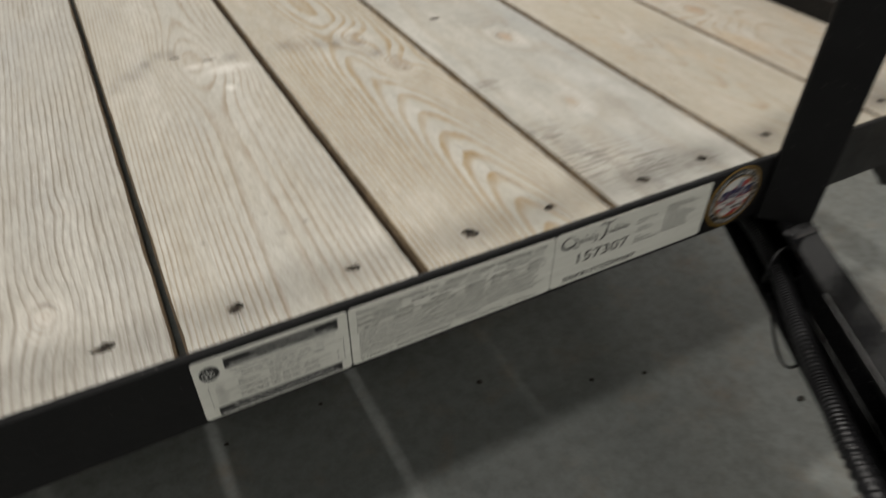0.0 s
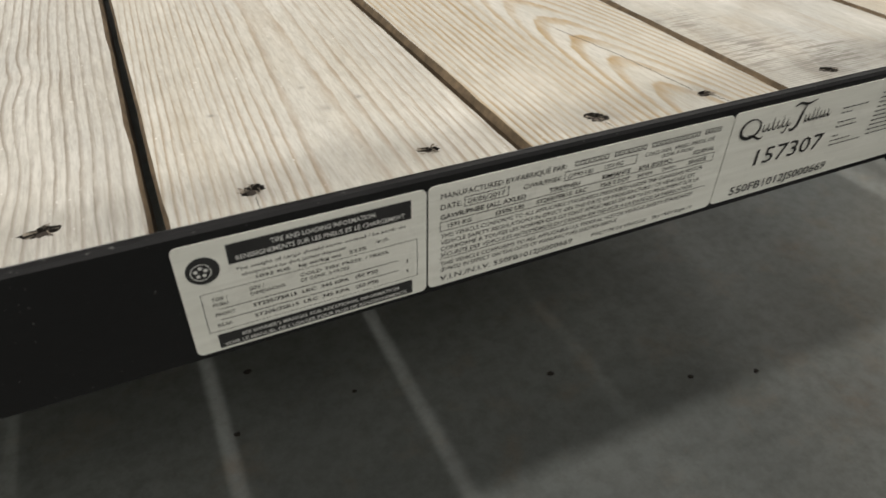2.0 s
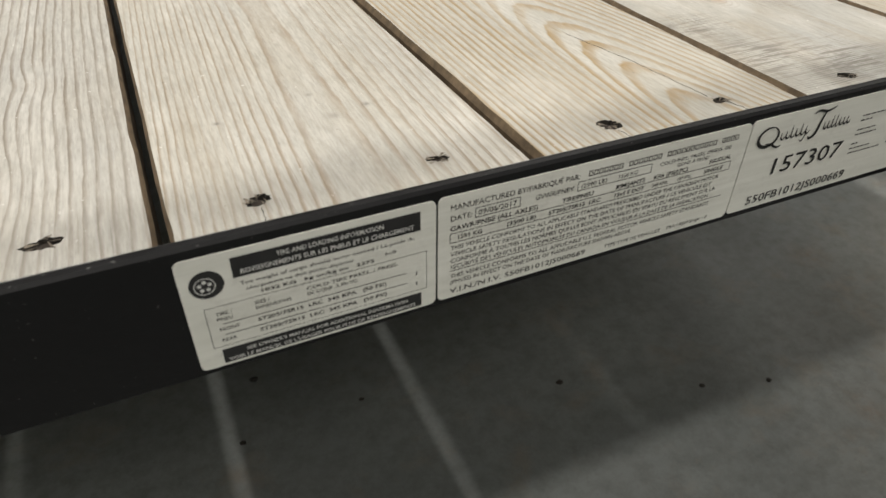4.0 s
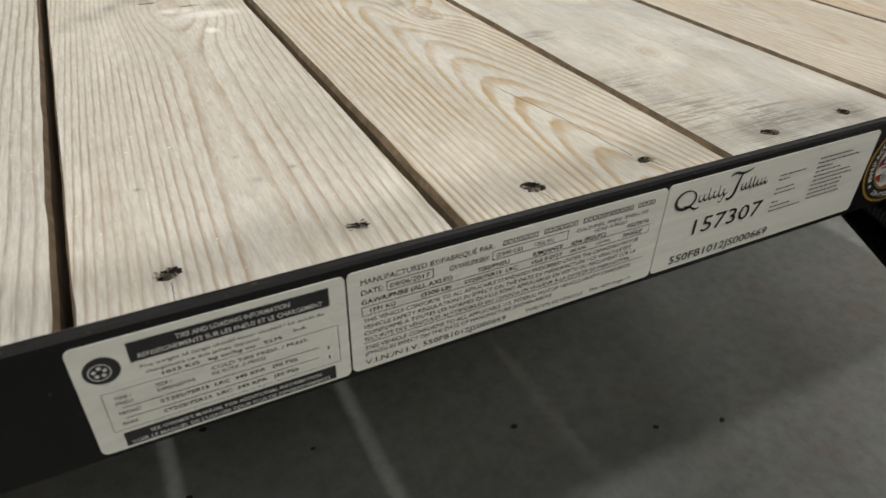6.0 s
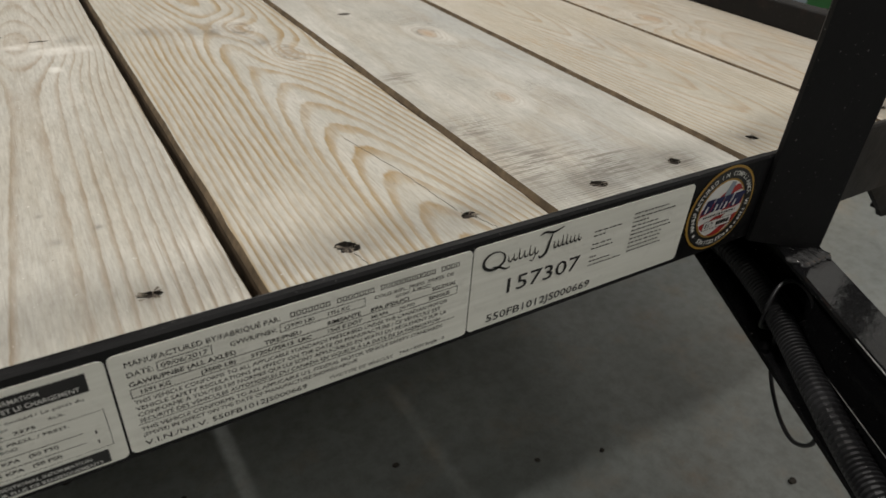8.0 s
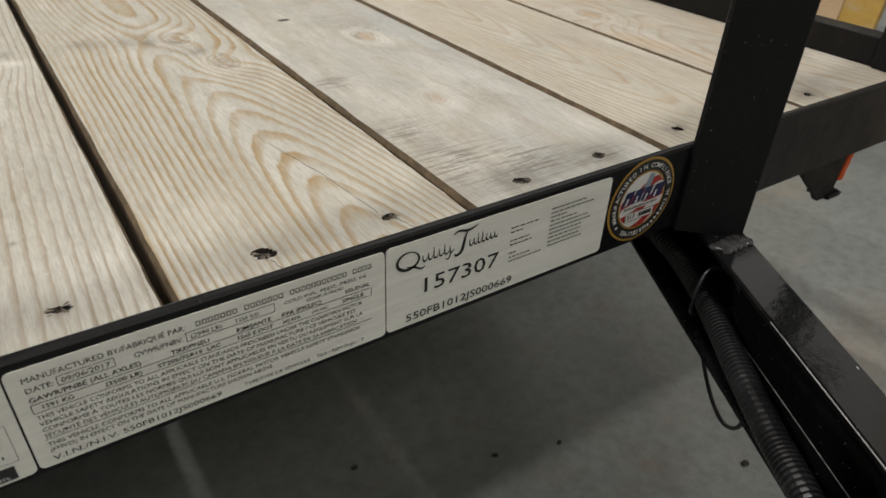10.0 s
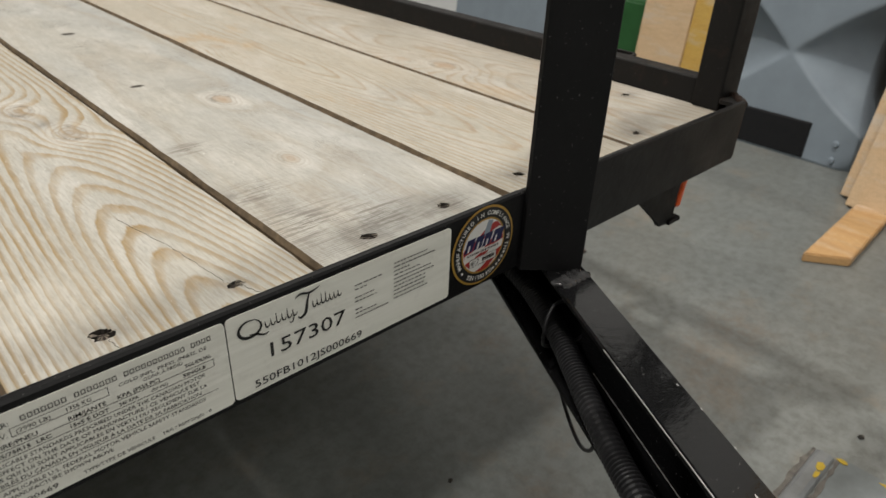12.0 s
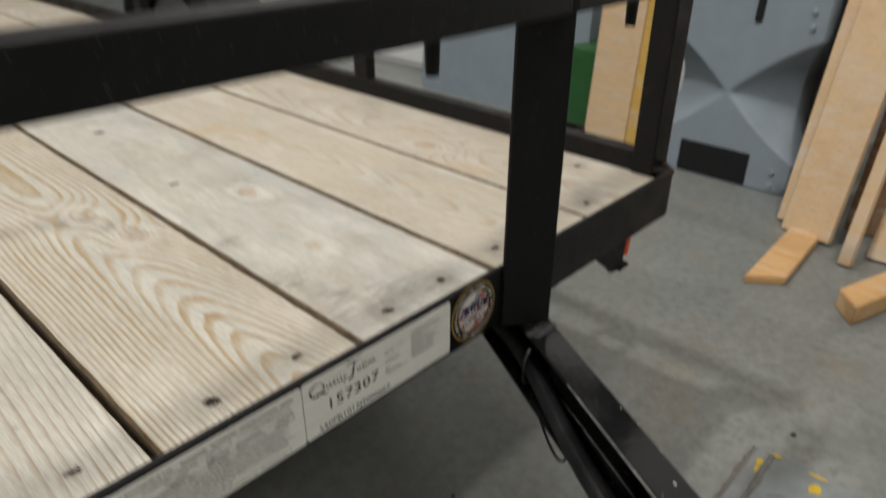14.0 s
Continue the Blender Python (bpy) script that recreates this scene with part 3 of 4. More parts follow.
def board_mesh(x0, x1, holes, rng):
    """A plank with eased, slightly uneven edges and ragged screw holes sunk into it."""
    bm = bmesh.new()
    y0, e = 0.0075 + rng.uniform(0, 0.002), 0.0017
    n = 60
    def edge(xa, s):
        return [(xa + s * (rng.uniform(-0.0004, 0.0004)), y0 + (DECK_LENGTH - y0) * (i / n) ** 1.6) for i in range(n + 1)]
    left, right = edge(x0, 1), edge(x1, -1)
    top_l = [bm.verts.new((x + e + rng.uniform(0, 0.0008), min(max(y, y0 + e), DECK_LENGTH - e), DECK)) for x, y in left]
    top_r = [bm.verts.new((x - e - rng.uniform(0, 0.0008), min(max(y, y0 + e), DECK_LENGTH - e), DECK)) for x, y in right]
    sh_l = [bm.verts.new((x, y, DECK - 0.0045)) for x, y in left]
    sh_r = [bm.verts.new((x, y, DECK - 0.0045)) for x, y in right]
    lo_l = [bm.verts.new((x, y, DECK - 0.038)) for x, y in left]
    lo_r = [bm.verts.new((x, y, DECK - 0.038)) for x, y in right]
    loop = top_l + top_r[::-1]
    edges = [bm.edges.new((loop[i], loop[(i + 1) % len(loop)])) for i in range(len(loop))]
    rims = []
    for hx, hy in holes:
        rim = []
        a0 = rng.uniform(0, 6)
        for i in range(26):
            a = 2 * math.pi * i / 26
            r = 0.0024 + 0.0012 * rng.random() + 0.0016 * abs(math.cos(a - a0)) ** 2 + (0.0015 * rng.random() if rng.random() < 0.16 else 0)
            r *= HOLE_SIZE.get((hx, hy), 1.0)
            rim.append(bm.verts.new((hx + r * math.cos(a) * 1.3, hy + r * math.sin(a) * 0.9, DECK)))
        rims.append(rim)
        edges += [bm.edges.new((rim[i], rim[(i + 1) % 26])) for i in range(26)]
    bmesh.ops.triangle_fill(bm, use_beauty=True, use_dissolve=False, edges=edges)
    for rim in rims:
        cx = sum((v.co.x for v in rim)) / 26
        cy = sum((v.co.y for v in rim)) / 26
        low = [bm.verts.new((cx + (v.co.x - cx) * 0.72, cy + (v.co.y - cy) * 0.72, DECK - 0.004)) for v in rim]
        for i in range(26):
            j = (i + 1) % 26
            f = bm.faces.new((rim[i], rim[j], low[j], low[i]))
            f.material_index = 1
        bm.faces.new(low).material_index = 1
        # torn fibres standing over the hole
        for i in range(9):
            a = rng.uniform(0, 6.28)
            r0, r1, w = rng.uniform(0.0042, 0.0062), rng.uniform(0.0002, 0.0030), rng.uniform(0.0003, 0.0009)
            px, py = -math.sin(a) * w, math.cos(a) * w
            p = [bm.verts.new((cx + r0 * 1.25 * math.cos(a) + px, cy + r0 * math.sin(a) + py, DECK + 0.0003)), bm.verts.new((cx + r0 * 1.25 * math.cos(a) - px, cy + r0 * math.sin(a) - py, DECK + 0.0003)), bm.verts.new((cx + r1 * math.cos(a + 0.5), cy + r1 * math.sin(a + 0.5), DECK + rng.uniform(-0.0012, 0.0016)))]
            bm.faces.new(p).material_index = 2
    for a, b in ((top_l, sh_l), (sh_l, lo_l), (lo_r, sh_r), (sh_r, top_r), (lo_l, lo_r)):
        for i in range(n):
            f = bm.faces.new((a[i], a[i + 1], b[i + 1], b[i]))
            f.material_index = 0 if b is lo_r else 3
    for k in (0, n):
        bm.faces.new((top_l[k], sh_l[k], lo_l[k], lo_r[k], sh_r[k], top_r[k]))
    return bm


def deck(trailer):
    for b in range(8):
        rng = random.Random(40 + b)
        x0, x1 = GAPS[b] + HALF_GAP[b], GAPS[b + 1] - HALF_GAP[b + 1]
        mat = wood("pine_board", **PINE[b])
        board = part("deck_board", board_mesh(x0, x1, SCREWS[b], rng), [mat, TORN, FRAY, BOARD_SIDE], trailer)
        for line in CRACKS.get(b, ()):
            bm = bmesh.new()
            tube(bm, [p + Vector((rng.uniform(-0.0006, 0.0006), 0, 0)) for p in smooth_path([(cx, cy, DECK) for cx, cy in line], 24)], 0.0002, 5)
            part("crack", bm, TORN, board, "thin dark drying crack")
        for hx, hy in SCREWS[b]:
            bm = bmesh.new()
            bmesh.ops.create_cone(bm, cap_ends=True, segments=12, radius1=0.0026, radius2=0.0032, depth=0.0022)
            bmesh.ops.translate(bm, verts=bm.verts, vec=(hx, hy, DECK - 0.0030))
            part("screw", bm, RUST, board, "rusty countersunk screw")


def square_tube(bm, lo, hi):
    box(bm, lo, hi, 0.0028, 3)


def front_frame(trailer):
    # angle iron with its upright leg to the front, mitred at the corner
    bm = bmesh.new()
    outline = [(0, BEAM_LO), (0, BEAM_HI - 0.0015), (0.0014, BEAM_HI), (0.0048, BEAM_HI), (0.0062, BEAM_HI - 0.0016), (0.0062, BEAM_LO + 0.0064), (0.064, BEAM_LO + 0.0064), (0.064, BEAM_LO)]
    prism(bm, outline, -0.79, 0.745, "x")
    part("front_beam", bm, BLACK, trailer, "black painted angle-iron front beam")
    # worn strip on the upper arris
    bm = bmesh.new()
    prism(bm, [(0.0047, BEAM_HI - 0.0008), (0.0047, BEAM_HI + 0.0002), (0.0053, BEAM_HI + 0.0001), (0.0064, BEAM_HI - 0.0012), (0.0064, BEAM_HI - 0.0022), (0.0058, BEAM_HI - 0.0018)], -0.789, 0.3685, "x")
    part("worn_edge", bm, EDGE, trailer, "paint worn to bare metal along the upper edge")
    # corner piece
    bm = bmesh.new()
    outer = [(0.745, 0.0), (0.750, 0.001), (0.777, 0.026), (0.783, 0.036), (0.790, 0.075)]
    inner = [(0.784, 0.075), (0.777, 0.037), (0.773, 0.030), (0.748, 0.0068), (0.745, 0.0065)]
    prism(bm, outer + inner, BEAM_LO + 0.002, BEAM_HI - 0.005, "z")
    part("corner_gusset", bm, RUSTY_BLACK, trailer, "rust-flecked black welded corner")
    bm = bmesh.new()
    tube(bm, [Vector((0.752 + 0.027 * i / 30, 0.004 + 0.026 * i / 30, BEAM_HI - 0.006)) for i in range(31)], 0.0042, 8)
    for v in bm.verts:
        v.co += Vector((0, 0, 1)) * 0.002 * noise.noise(v.co * 200)
    part("weld", bm, RUSTY_BLACK, trailer, smooth=True)
    bm = bmesh.new()
    prism(bm, [(0.746, 0.0068), (0.748, 0.0070), (0.7720, 0.0300), (0.7510, 0.0325), (0.746, 0.030)], BEAM_HI - 0.0105, BEAM_HI - 0.0062, "z")
    part("corner_cap", bm, BLACK_DULL, trailer, "small black plate closing the corner")
    # side beam, running back
    bm = bmesh.new()
    prism(bm, [(0.790, BEAM_LO), (0.790, BEAM_HI - 0.005), (0.784, BEAM_HI - 0.005), (0.784, BEAM_LO + 0.006), (0.74, BEAM_LO + 0.006), (0.74, BEAM_LO)], 0.075, DECK_LENGTH, "y")
    part("side_beam", bm, BLACK_DULL, trailer, "black angle-iron side beam")
    bm = bmesh.new()
    prism(bm, [(-0.79, BEAM_LO), (-0.79, BEAM_HI - 0.004), (-0.783, BEAM_HI - 0.004), (-0.783, BEAM_LO + 0.006), (-0.75, BEAM_LO + 0.006), (-0.75, BEAM_LO)], 0.064, DECK_LENGTH, "y")
    part("side_beam", bm, BLACK_DULL, trailer, "black angle-iron side beam")


def railings(trailer):
    bm = bmesh.new()
    prism(bm, [(0.372, -0.0004), (0.371, -0.0014), (0.371, -0.0044), (0.372, -0.0054), (0.4072, -0.0375), (0.4082, -0.0375), (0.4090, -0.0367), (0.4090, -0.0004)], 0.3825, 0.7375, "z")
    part("front_post", bm, BLACK, trailer, "black painted steel post")
    bm = bmesh.new()
    square_tube(bm, (-0.79, -0.0372, 0.700), (0.4030, -0.0058, 0.7373))
    part("top_rail", bm, BLACK, trailer, "black square-tube top rail")
    bm = bmesh.new()
    square_tube(bm, (0.4095, -0.0372, 0.700), (0.751, -0.0006, 0.7373))
    part("top_rail", bm, BLACK, trailer, "black square-tube top rail")
    for x in (0.250, 0.537):
        bm = bmesh.new()
        bmesh.ops.create_cone(bm, cap_ends=True, segments=12, radius1=0.0052, radius2=0.0070, depth=0.05)
        bmesh.ops.translate(bm, verts=bm.verts, vec=(x, -0.019, 0.697))
        part("bolt", bm, BLACK, trailer)
    # side gate along the edge of the deck
    bm = bmesh.new()
    square_tube(bm, (0.752, 0.033, 0.4292), (0.796, 0.067, 0.76))
    part("corner_post", bm, BLACK_DULL, trailer, "black square-tube corner post with rusty weld")
    bm = bmesh.new()
    square_tube(bm, (0.7575, 0.0672, 0.4292), (0.7838, DECK_LENGTH, 0.4605))
    part("bottom_rail", bm, BLACK_DULL, trailer, "black square-tube bottom rail of the side")
    for y in (0.655, 1.62, 2.6):
        bm = bmesh.new()
        square_tube(bm, (0.759, y, 0.4605), (0.782, y + 0.040, 0.76))
        part("side_post", bm, BLACK_DULL, trailer)
    bm = bmesh.new()
    square_tube(bm, (0.752, 0.033, 0.760), (0.786, DECK_LENGTH, 0.797))
    part("side_top_rail", bm, BLACK_DULL, trailer)


LOOM_STEPS = 420


def tongue(trailer):
    d, n = Vector((-0.468, -0.884, 0)), Vector((0.884, -0.468, 0))
    top, base = 0.3825, 0.2985
    org = Vector((0.382, -0.10, 0))
    def sweep(outline, s0, s1, name, mat, label):
        bm = bmesh.new()
        a = [bm.verts.new(org + d * s0 + n * p + Vector((0, 0, q))) for p, q in outline]
        b = [bm.verts.new(org + d * s1 + n * p + Vector((0, 0, q))) for p, q in outline]
        bm.faces.new(a), bm.faces.new(b[::-1])
        for i in range(len(a)):
            j = (i + 1) % len(a)
            bm.faces.new((a[i], b[i], b[j], a[j]))
        part(name, bm, mat, trailer, label)
    outline = [(0, base + 0.002), (0, top - 0.002), (-0.002, top), (-0.033, top), (-0.0345, top - 0.0015), (-0.0345, top - 0.0045), (-0.007, top - 0.0075),
               (-0.0052, top - 0.012), (-0.0052, base + 0.015), (-0.008, base + 0.0105), (-0.0345, base + 0.0045), (-0.0345, base), (-0.002, base)]
    sweep(outline, -0.45, 0.75, "tongue_channel", GLOSS, "glossy black steel channel of the drawbar")
    # weld at the foot of the post
    bm = bmesh.new()
    rng = random.Random(3)
    tube(bm, [Vector((0.376 + 0.0009 * i, -0.041 + 0.0012 * math.sin(i * 0.9), top + 0.001)) for i in range(36)], 0.0046, 12)
    for v in bm.verts:
        k = 1 + 0.2 * noise.noise(v.co * 130) + 0.08 * math.sin(v.co.x * 1900)
        v.co.y, v.co.z = -0.041 + (v.co.y + 0.041) * k * 1.5, top + (v.co.z - top) * k * 0.45
    part("weld", bm, WELD, trailer, "lumpy painted weld bead", True)
    # corrugated wiring loom lying in the channel
    ctrl = [(0.50, 0.16, 0.318), (0.460, 0.090, 0.318), (0.430, 0.030, 0.324), (0.405, -0.012, 0.328), (0.386, -0.043, 0.327), (0.366, -0.073, 0.325), (0.344, -0.104, 0.324), (0.315, -0.147, 0.323), (0.296, -0.179, 0.322), (0.268, -0.228, 0.318), (0.20, -0.36, 0.317)]
    bm = bmesh.new()
    tube(bm, smooth_path(ctrl, LOOM_STEPS), 0.0084, 14, 0.0017)
    part("wiring_loom", bm, LOOM, trailer, "black corrugated wiring loom")
    # pale strips painted as gloss highlights: lower corner of the channel, then flange lip
    sweep([(-0.0059, base + 0.0147), (-0.0062, base + 0.0141), (-0.0064, base + 0.0142), (-0.0061, base + 0.0149)], -0.02, 0.75, "corner_highlight", GLINT, "painted gloss highlight in the corner of the channel")
    sweep([(-0.0347, top - 0.0008), (-0.0347, top - 0.0013), (-0.0343, top - 0.0013), (-0.0341, top - 0.0008)], 0.03, 0.75, "lip_highlight", GLINT, "thin painted highlight along the edge of the flange")
    # cable tie round the loom, with its tail
    c = org + d * -0.055 + n * -0.022
    bm = bmesh.new()
    ring = [Vector((c.x, c.y, 0.336)) + n * 0.019 * math.cos(a) + Vector((0, 0, 0.023 * math.sin(a))) + d * 0.006 * math.cos(a * 2) for a in [2 * math.pi * i / 36 for i in range(37)]]
    tube(bm, ring, 0.0016, 8, 0, False)
    part("cable_tie", bm, LOOM, trailer, "black cable tie", True)
    bm = bmesh.new()
    loop = smooth_path([(0.392, -0.040, 0.314), (0.380, -0.052, 0.292), (0.375, -0.066, 0.272), (0.364, -0.086, 0.263), (0.352, -0.103, 0.269), (0.339, -0.117, 0.292), (0.342, -0.112, 0.318)], 60)
    tube(bm, loop, 0.0017, 8)
    part("wire", bm, LOOM, trailer, "looped black wire", True)


def stake_pocket(trailer, y):
    """A bent strap welded outside the side beam, open at top and bottom."""
    bm = bmesh.new()
    x0, x1, w, t = 0.7902, 0.836, 0.066, 0.0045
    outer = [(x0, y), (x1 - 0.006, y), (x1, y + 0.006), (x1, y + w - 0.006), (x1 - 0.006, y + w), (x0, y + w)]
    inner = [(x0, y + w - t), (x1 - 0.008, y + w - t), (x1 - t, y + w - 0.008), (x1 - t, y + 0.008), (x1 - 0.008, y + t), (x0, y + t)]
    prism(bm, outer + inner, BEAM_LO + 0.004, 0.4505, "z")
    part("stake_pocket", bm, BLACK_DULL, trailer, "black steel stake pocket on the side beam")


def paint_chips(trailer):
    """Pale nicks in the paint of the drawbar's upper flange."""
    rng = random.Random(21)
    d, n = Vector((-0.468, -0.884, 0)), Vector((0.884, -0.468, 0))
    org = Vector((0.382, -0.10, 0.3826))
    for s_, p in ((0.075, -0.0045), (0.098, -0.002), (0.131, -0.0012), (0.165, -0.012), (0.172, -0.028), (0.205, -0.009), (0.236, -0.0011), (0.252, -0.0165), (0.29, -0.006)):
        bm = bmesh.new()
        c = org + d * s_ + n * p
        k = rng.uniform(0.0007, 0.0016)
        ring = [bm.verts.new(c + d * k * 1.7 * rng.uniform(0.6, 1.2) * math.cos(6.283 * i / 7) + n * k * 0.6 * rng.uniform(0.6, 1.2) * math.sin(6.283 * i / 7)) for i in range(7)]
        tip = bm.verts.new(c + Vector((0, 0, 0.0003)))
        for i in range(7):
            bm.faces.new((ring[i], ring[(i + 1) % 7], tip))
        part("paint_chip", bm, CHIP, trailer, "pale nick in the black paint")


def marker(trailer):
    bm = bmesh.new()
    prism(bm, [(0.580, BEAM_LO), (0.668, 0.312), (0.676, 0.303), (0.718, 0.300), (0.719, 0.305), (0.704, 0.312), (0.708, BEAM_LO)], 0.034, 0.040, "y")
    box(bm, (0.692, 0.030, 0.3005), (0.717, 0.056, 0.306), 0.001, 1)
    bracket = part("lamp_bracket", bm, BLACK_DULL, trailer, "black bent-plate bracket under the beam")
    bm = bmesh.new()
    v = box(bm, (-0.005, -0.007, -0.032), (0.006, 0.020, 0.034), 0.003, 2, pose(0.7155, 0.040, 0.350, 0, 8, 0))
    part("reflector", bm, AMBER, bracket, "amber side reflector")


def stickers(trailer):
    Y = -0.0008
    # tyre and loading label
    bm = bmesh.new()
    prism(bm, rounded(-0.173, 0.387, -0.0632, 0.446, 0.003), Y, -0.0001, "y")
    a = part("tyre_label", bm, STICKER, trailer, "off-white tyre and loading information sticker")
    bm = bmesh.new()
    quad(bm, -0.152, 0.4325, -0.0708, 0.4425, -0.0010)
    quad(bm, -0.163, 0.3885, -0.0708, 0.3965, -0.0010)
    disc(bm, -0.1625, 0.4325, 0.0068, -0.0010)
    for z in (0.4105, 0.4045):
        quad(bm, -0.160, z, -0.078, z + 0.0003, -0.0012)
    rule_box(bm, -0.166, 0.3985, -0.068, 0.4205, -0.0011, 0.0002)
    write(bm, "The weight of cargo should never exceed / Le poids du", -0.150, 0.4285, 0.0024, 0.076)
    write(bm, "chargement ne doit jamais dépasser", -0.148, 0.4252, 0.0024, 0.046)
    write(bm, "1032 KG   kg or/kg ou   2275", -0.143, 0.4220, 0.0025, 0.050, 0.012)
    write(bm, "lbs./lb.", -0.088, 0.4240, 0.0024)
    write(bm, "TIRE /", -0.162, 0.4155, 0.0026), write(bm, "PNEU", -0.162, 0.4125, 0.0026)
    write(bm, "SIZE /", -0.146, 0.4165, 0.0026), write(bm, "DIMENSIONS", -0.146, 0.4135, 0.0026)
    write(bm, "COLD TIRE PRESS. / PRESS.", -0.124, 0.4165, 0.0026, 0.042), write(bm, "DE GONF. À FROID", -0.124, 0.4135, 0.0026)
    for z, w in ((0.4070, "FRONT"), (0.4010, "REAR")):
        write(bm, w, -0.162, z, 0.0026)
        write(bm, "ST205/75R15  LRC  345 KPA   (50 PSI)", -0.146, z, 0.0028, 0.058, 0.012)
        quad(bm, -0.0735, z + 0.001, -0.0729, z + 0.003, -0.0012)
    part("print", bm, INK, a)
    bm = bmesh.new()
    write(bm, "TIRE AND LOADING INFORMATION", -0.134, 0.4384, 0.0034, 0.046, 0.01, y=-0.0014)
    write(bm, "RENSEIGNEMENTS SUR LES PNEUS ET LE CHARGEMENT", -0.149, 0.4341, 0.0034, 0.075, 0.01, y=-0.0014)
    part("reversed_heading", bm, WHITE_PRINT, a, "white lettering on a black band")
    bm = bmesh.new()
    write(bm, "SEE OWNER'S MANUAL FOR ADDITIONAL INFORMATION", -0.153, 0.3930, 0.0028, 0.075, 0.01, y=-0.0014)
    write(bm, "VOIR LE MANUEL DE L'USAGER POUR PLUS DE RENSEIGNEMENTS", -0.161, 0.3895, 0.0028, 0.087, 0.01, y=-0.0014)
    part("reversed_footing", bm, WHITE_PRINT, a, "white lettering on a black band")
    bm = bmesh.new()
    for i in range(5):
        t = 2 * math.pi * i / 5 + 0.3
        disc(bm, -0.1633 + 0.0021 * math.cos(t), 0.4322 + 0.0021 * math.sin(t), 0.0009, -0.0014, 8)
    ringlet(bm, -0.1633, 0.4322, 0.0038, 0.0042, -0.0014)
    part("wheel_symbol", bm, WHITE_PRINT, a, "white wheel drawn on a black disc")

    # maker's certification label
    bm = bmesh.new()
    prism(bm, rounded(-0.0622, 0.3875, 0.1188, 0.4463, 0.003), Y, -0.0001, "y")
    b = part("certification_label", bm, STICKER, trailer, "off-white certification sticker with small print")
    bm = bmesh.new()
    write(bm, "MANUFACTURED BY/FABRIQUÉ PAR:", -0.0565, 0.4388, 0.0042, 0.068)
    x = 0.0165
    for letters in (7, 7, 11, 4):
        for i in range(letters):
            rule_box(bm, x + i * 0.00295, 0.4389, x + i * 0.00295 + 0.0022, 0.4418, -0.0012, 0.00042)
        x += (letters + 1) * 0.00295
    write(bm, "DATE:", -0.0565, 0.4330, 0.0040, 0.011), write(bm, "09/06/2017", -0.0425, 0.4330, 0.0040, 0.020)
    rule_box(bm, -0.044, 0.4318, -0.0205, 0.4372)
    write(bm, "GVWR/PNBV:", -0.0125, 0.4328, 0.0040, 0.022)
    write(bm, "(2990 LB)", 0.0130, 0.4330, 0.0034, 0.015), write(bm, "1356 KG", 0.0345, 0.4330, 0.0034, 0.012)
    rule_box(bm, 0.0110, 0.4318, 0.0550, 0.4372)
    write(bm, "COLD INFL. PRESS. /PRESS. DE", 0.0600, 0.4342, 0.0030, 0.047), write(bm, "GONF. À FROID", 0.0720, 0.4310, 0.0030, 0.021)
    write(bm, "GAWR/PNBE (ALL AXLES)", -0.0565, 0.4275, 0.0038, 0.046, 0.01), write(bm, "TIRE/PNEU", 0.0030, 0.4272, 0.0036, 0.018, 0.01)
    write(bm, "RIM/JANTE", 0.0345, 0.4270, 0.0036, 0.018, 0.012), write(bm, "KPA (PSI/LPC)", 0.0580, 0.4268, 0.0036, 0.022, 0.012), write(bm, "SGL/DUAL", 0.0940, 0.4278, 0.0034, 0.015, 0.012)
    rule_box(bm, -0.0565, 0.4208, 0.1100, 0.4262)
    write(bm, "1591 KG", -0.0530, 0.4222, 0.0034, 0.013, 0.012), write(bm, "(3500 LB)", -0.0270, 0.4222, 0.0034, 0.016, 0.012), write(bm, "ST205/75R15  LRC", -0.004, 0.4222, 0.0034, 0.030, 0.012)
    write(bm, "15x5 E DOT", 0.0340, 0.4222, 0.0034, 0.019, 0.012), write(bm, "345 KPA", 0.0580, 0.4222, 0.0030, 0.010, 0.01), write(bm, "(50 PSI)", 0.0745, 0.4222, 0.0028, 0.009), write(bm, "SINGLE", 0.0920, 0.4222, 0.0034, 0.013, 0.012)
    for i, line in enumerate(("THIS VEHICLE CONFORMS TO ALL APPLICABLE STANDARDS PRESCRIBED UNDER THE CANADIAN MOTOR",
                              "VEHICLE SAFETY REGULATIONS IN EFFECT ON THE DATE OF MANUFACTURE / CE VÉHICULE EST",
                              "CONFORME À TOUTES LES NORMES QUI LUI SONT APPLICABLES EN VERTU DU RÈGLEMENT SUR LA",
                              "SÉCURITÉ DES VÉHICULES AUTOMOBILES DU CANADA EN VIGUEUR À LA DATE DE SA FABRICATION")):
        write(bm, line, -0.0560, 0.4168 - 0.0038 * i, 0.0034, 0.160 - 0.004 * (i % 2))
    quad(bm, -0.0565, 0.4042, 0.110, 0.4045, -0.0012)
    write(bm, "THIS VEHICLE CONFORMS TO ALL APPLICABLE U.S. FEDERAL MOTOR VEHICLE SAFETY STANDARDS", -0.0560, 0.4000, 0.0034, 0.158)
    write(bm, "(FMVSS) IN EFFECT ON THE DATE OF MANUFACTURE SHOWN ABOVE", -0.0560, 0.3962, 0.0034, 0.106)
    write(bm, "V.I.N./N.I.V. 550FB1012JS000669", -0.0560, 0.3905, 0.0044, 0.078)
    write(bm, "TYPE/TYPE DE VÉHICULE    TRA / REM Single - 0", 0.0340, 0.3905, 0.0032, 0.070)
    part("print", bm, INK, b)

    # dealer's stock label
    bm = bmesh.new()
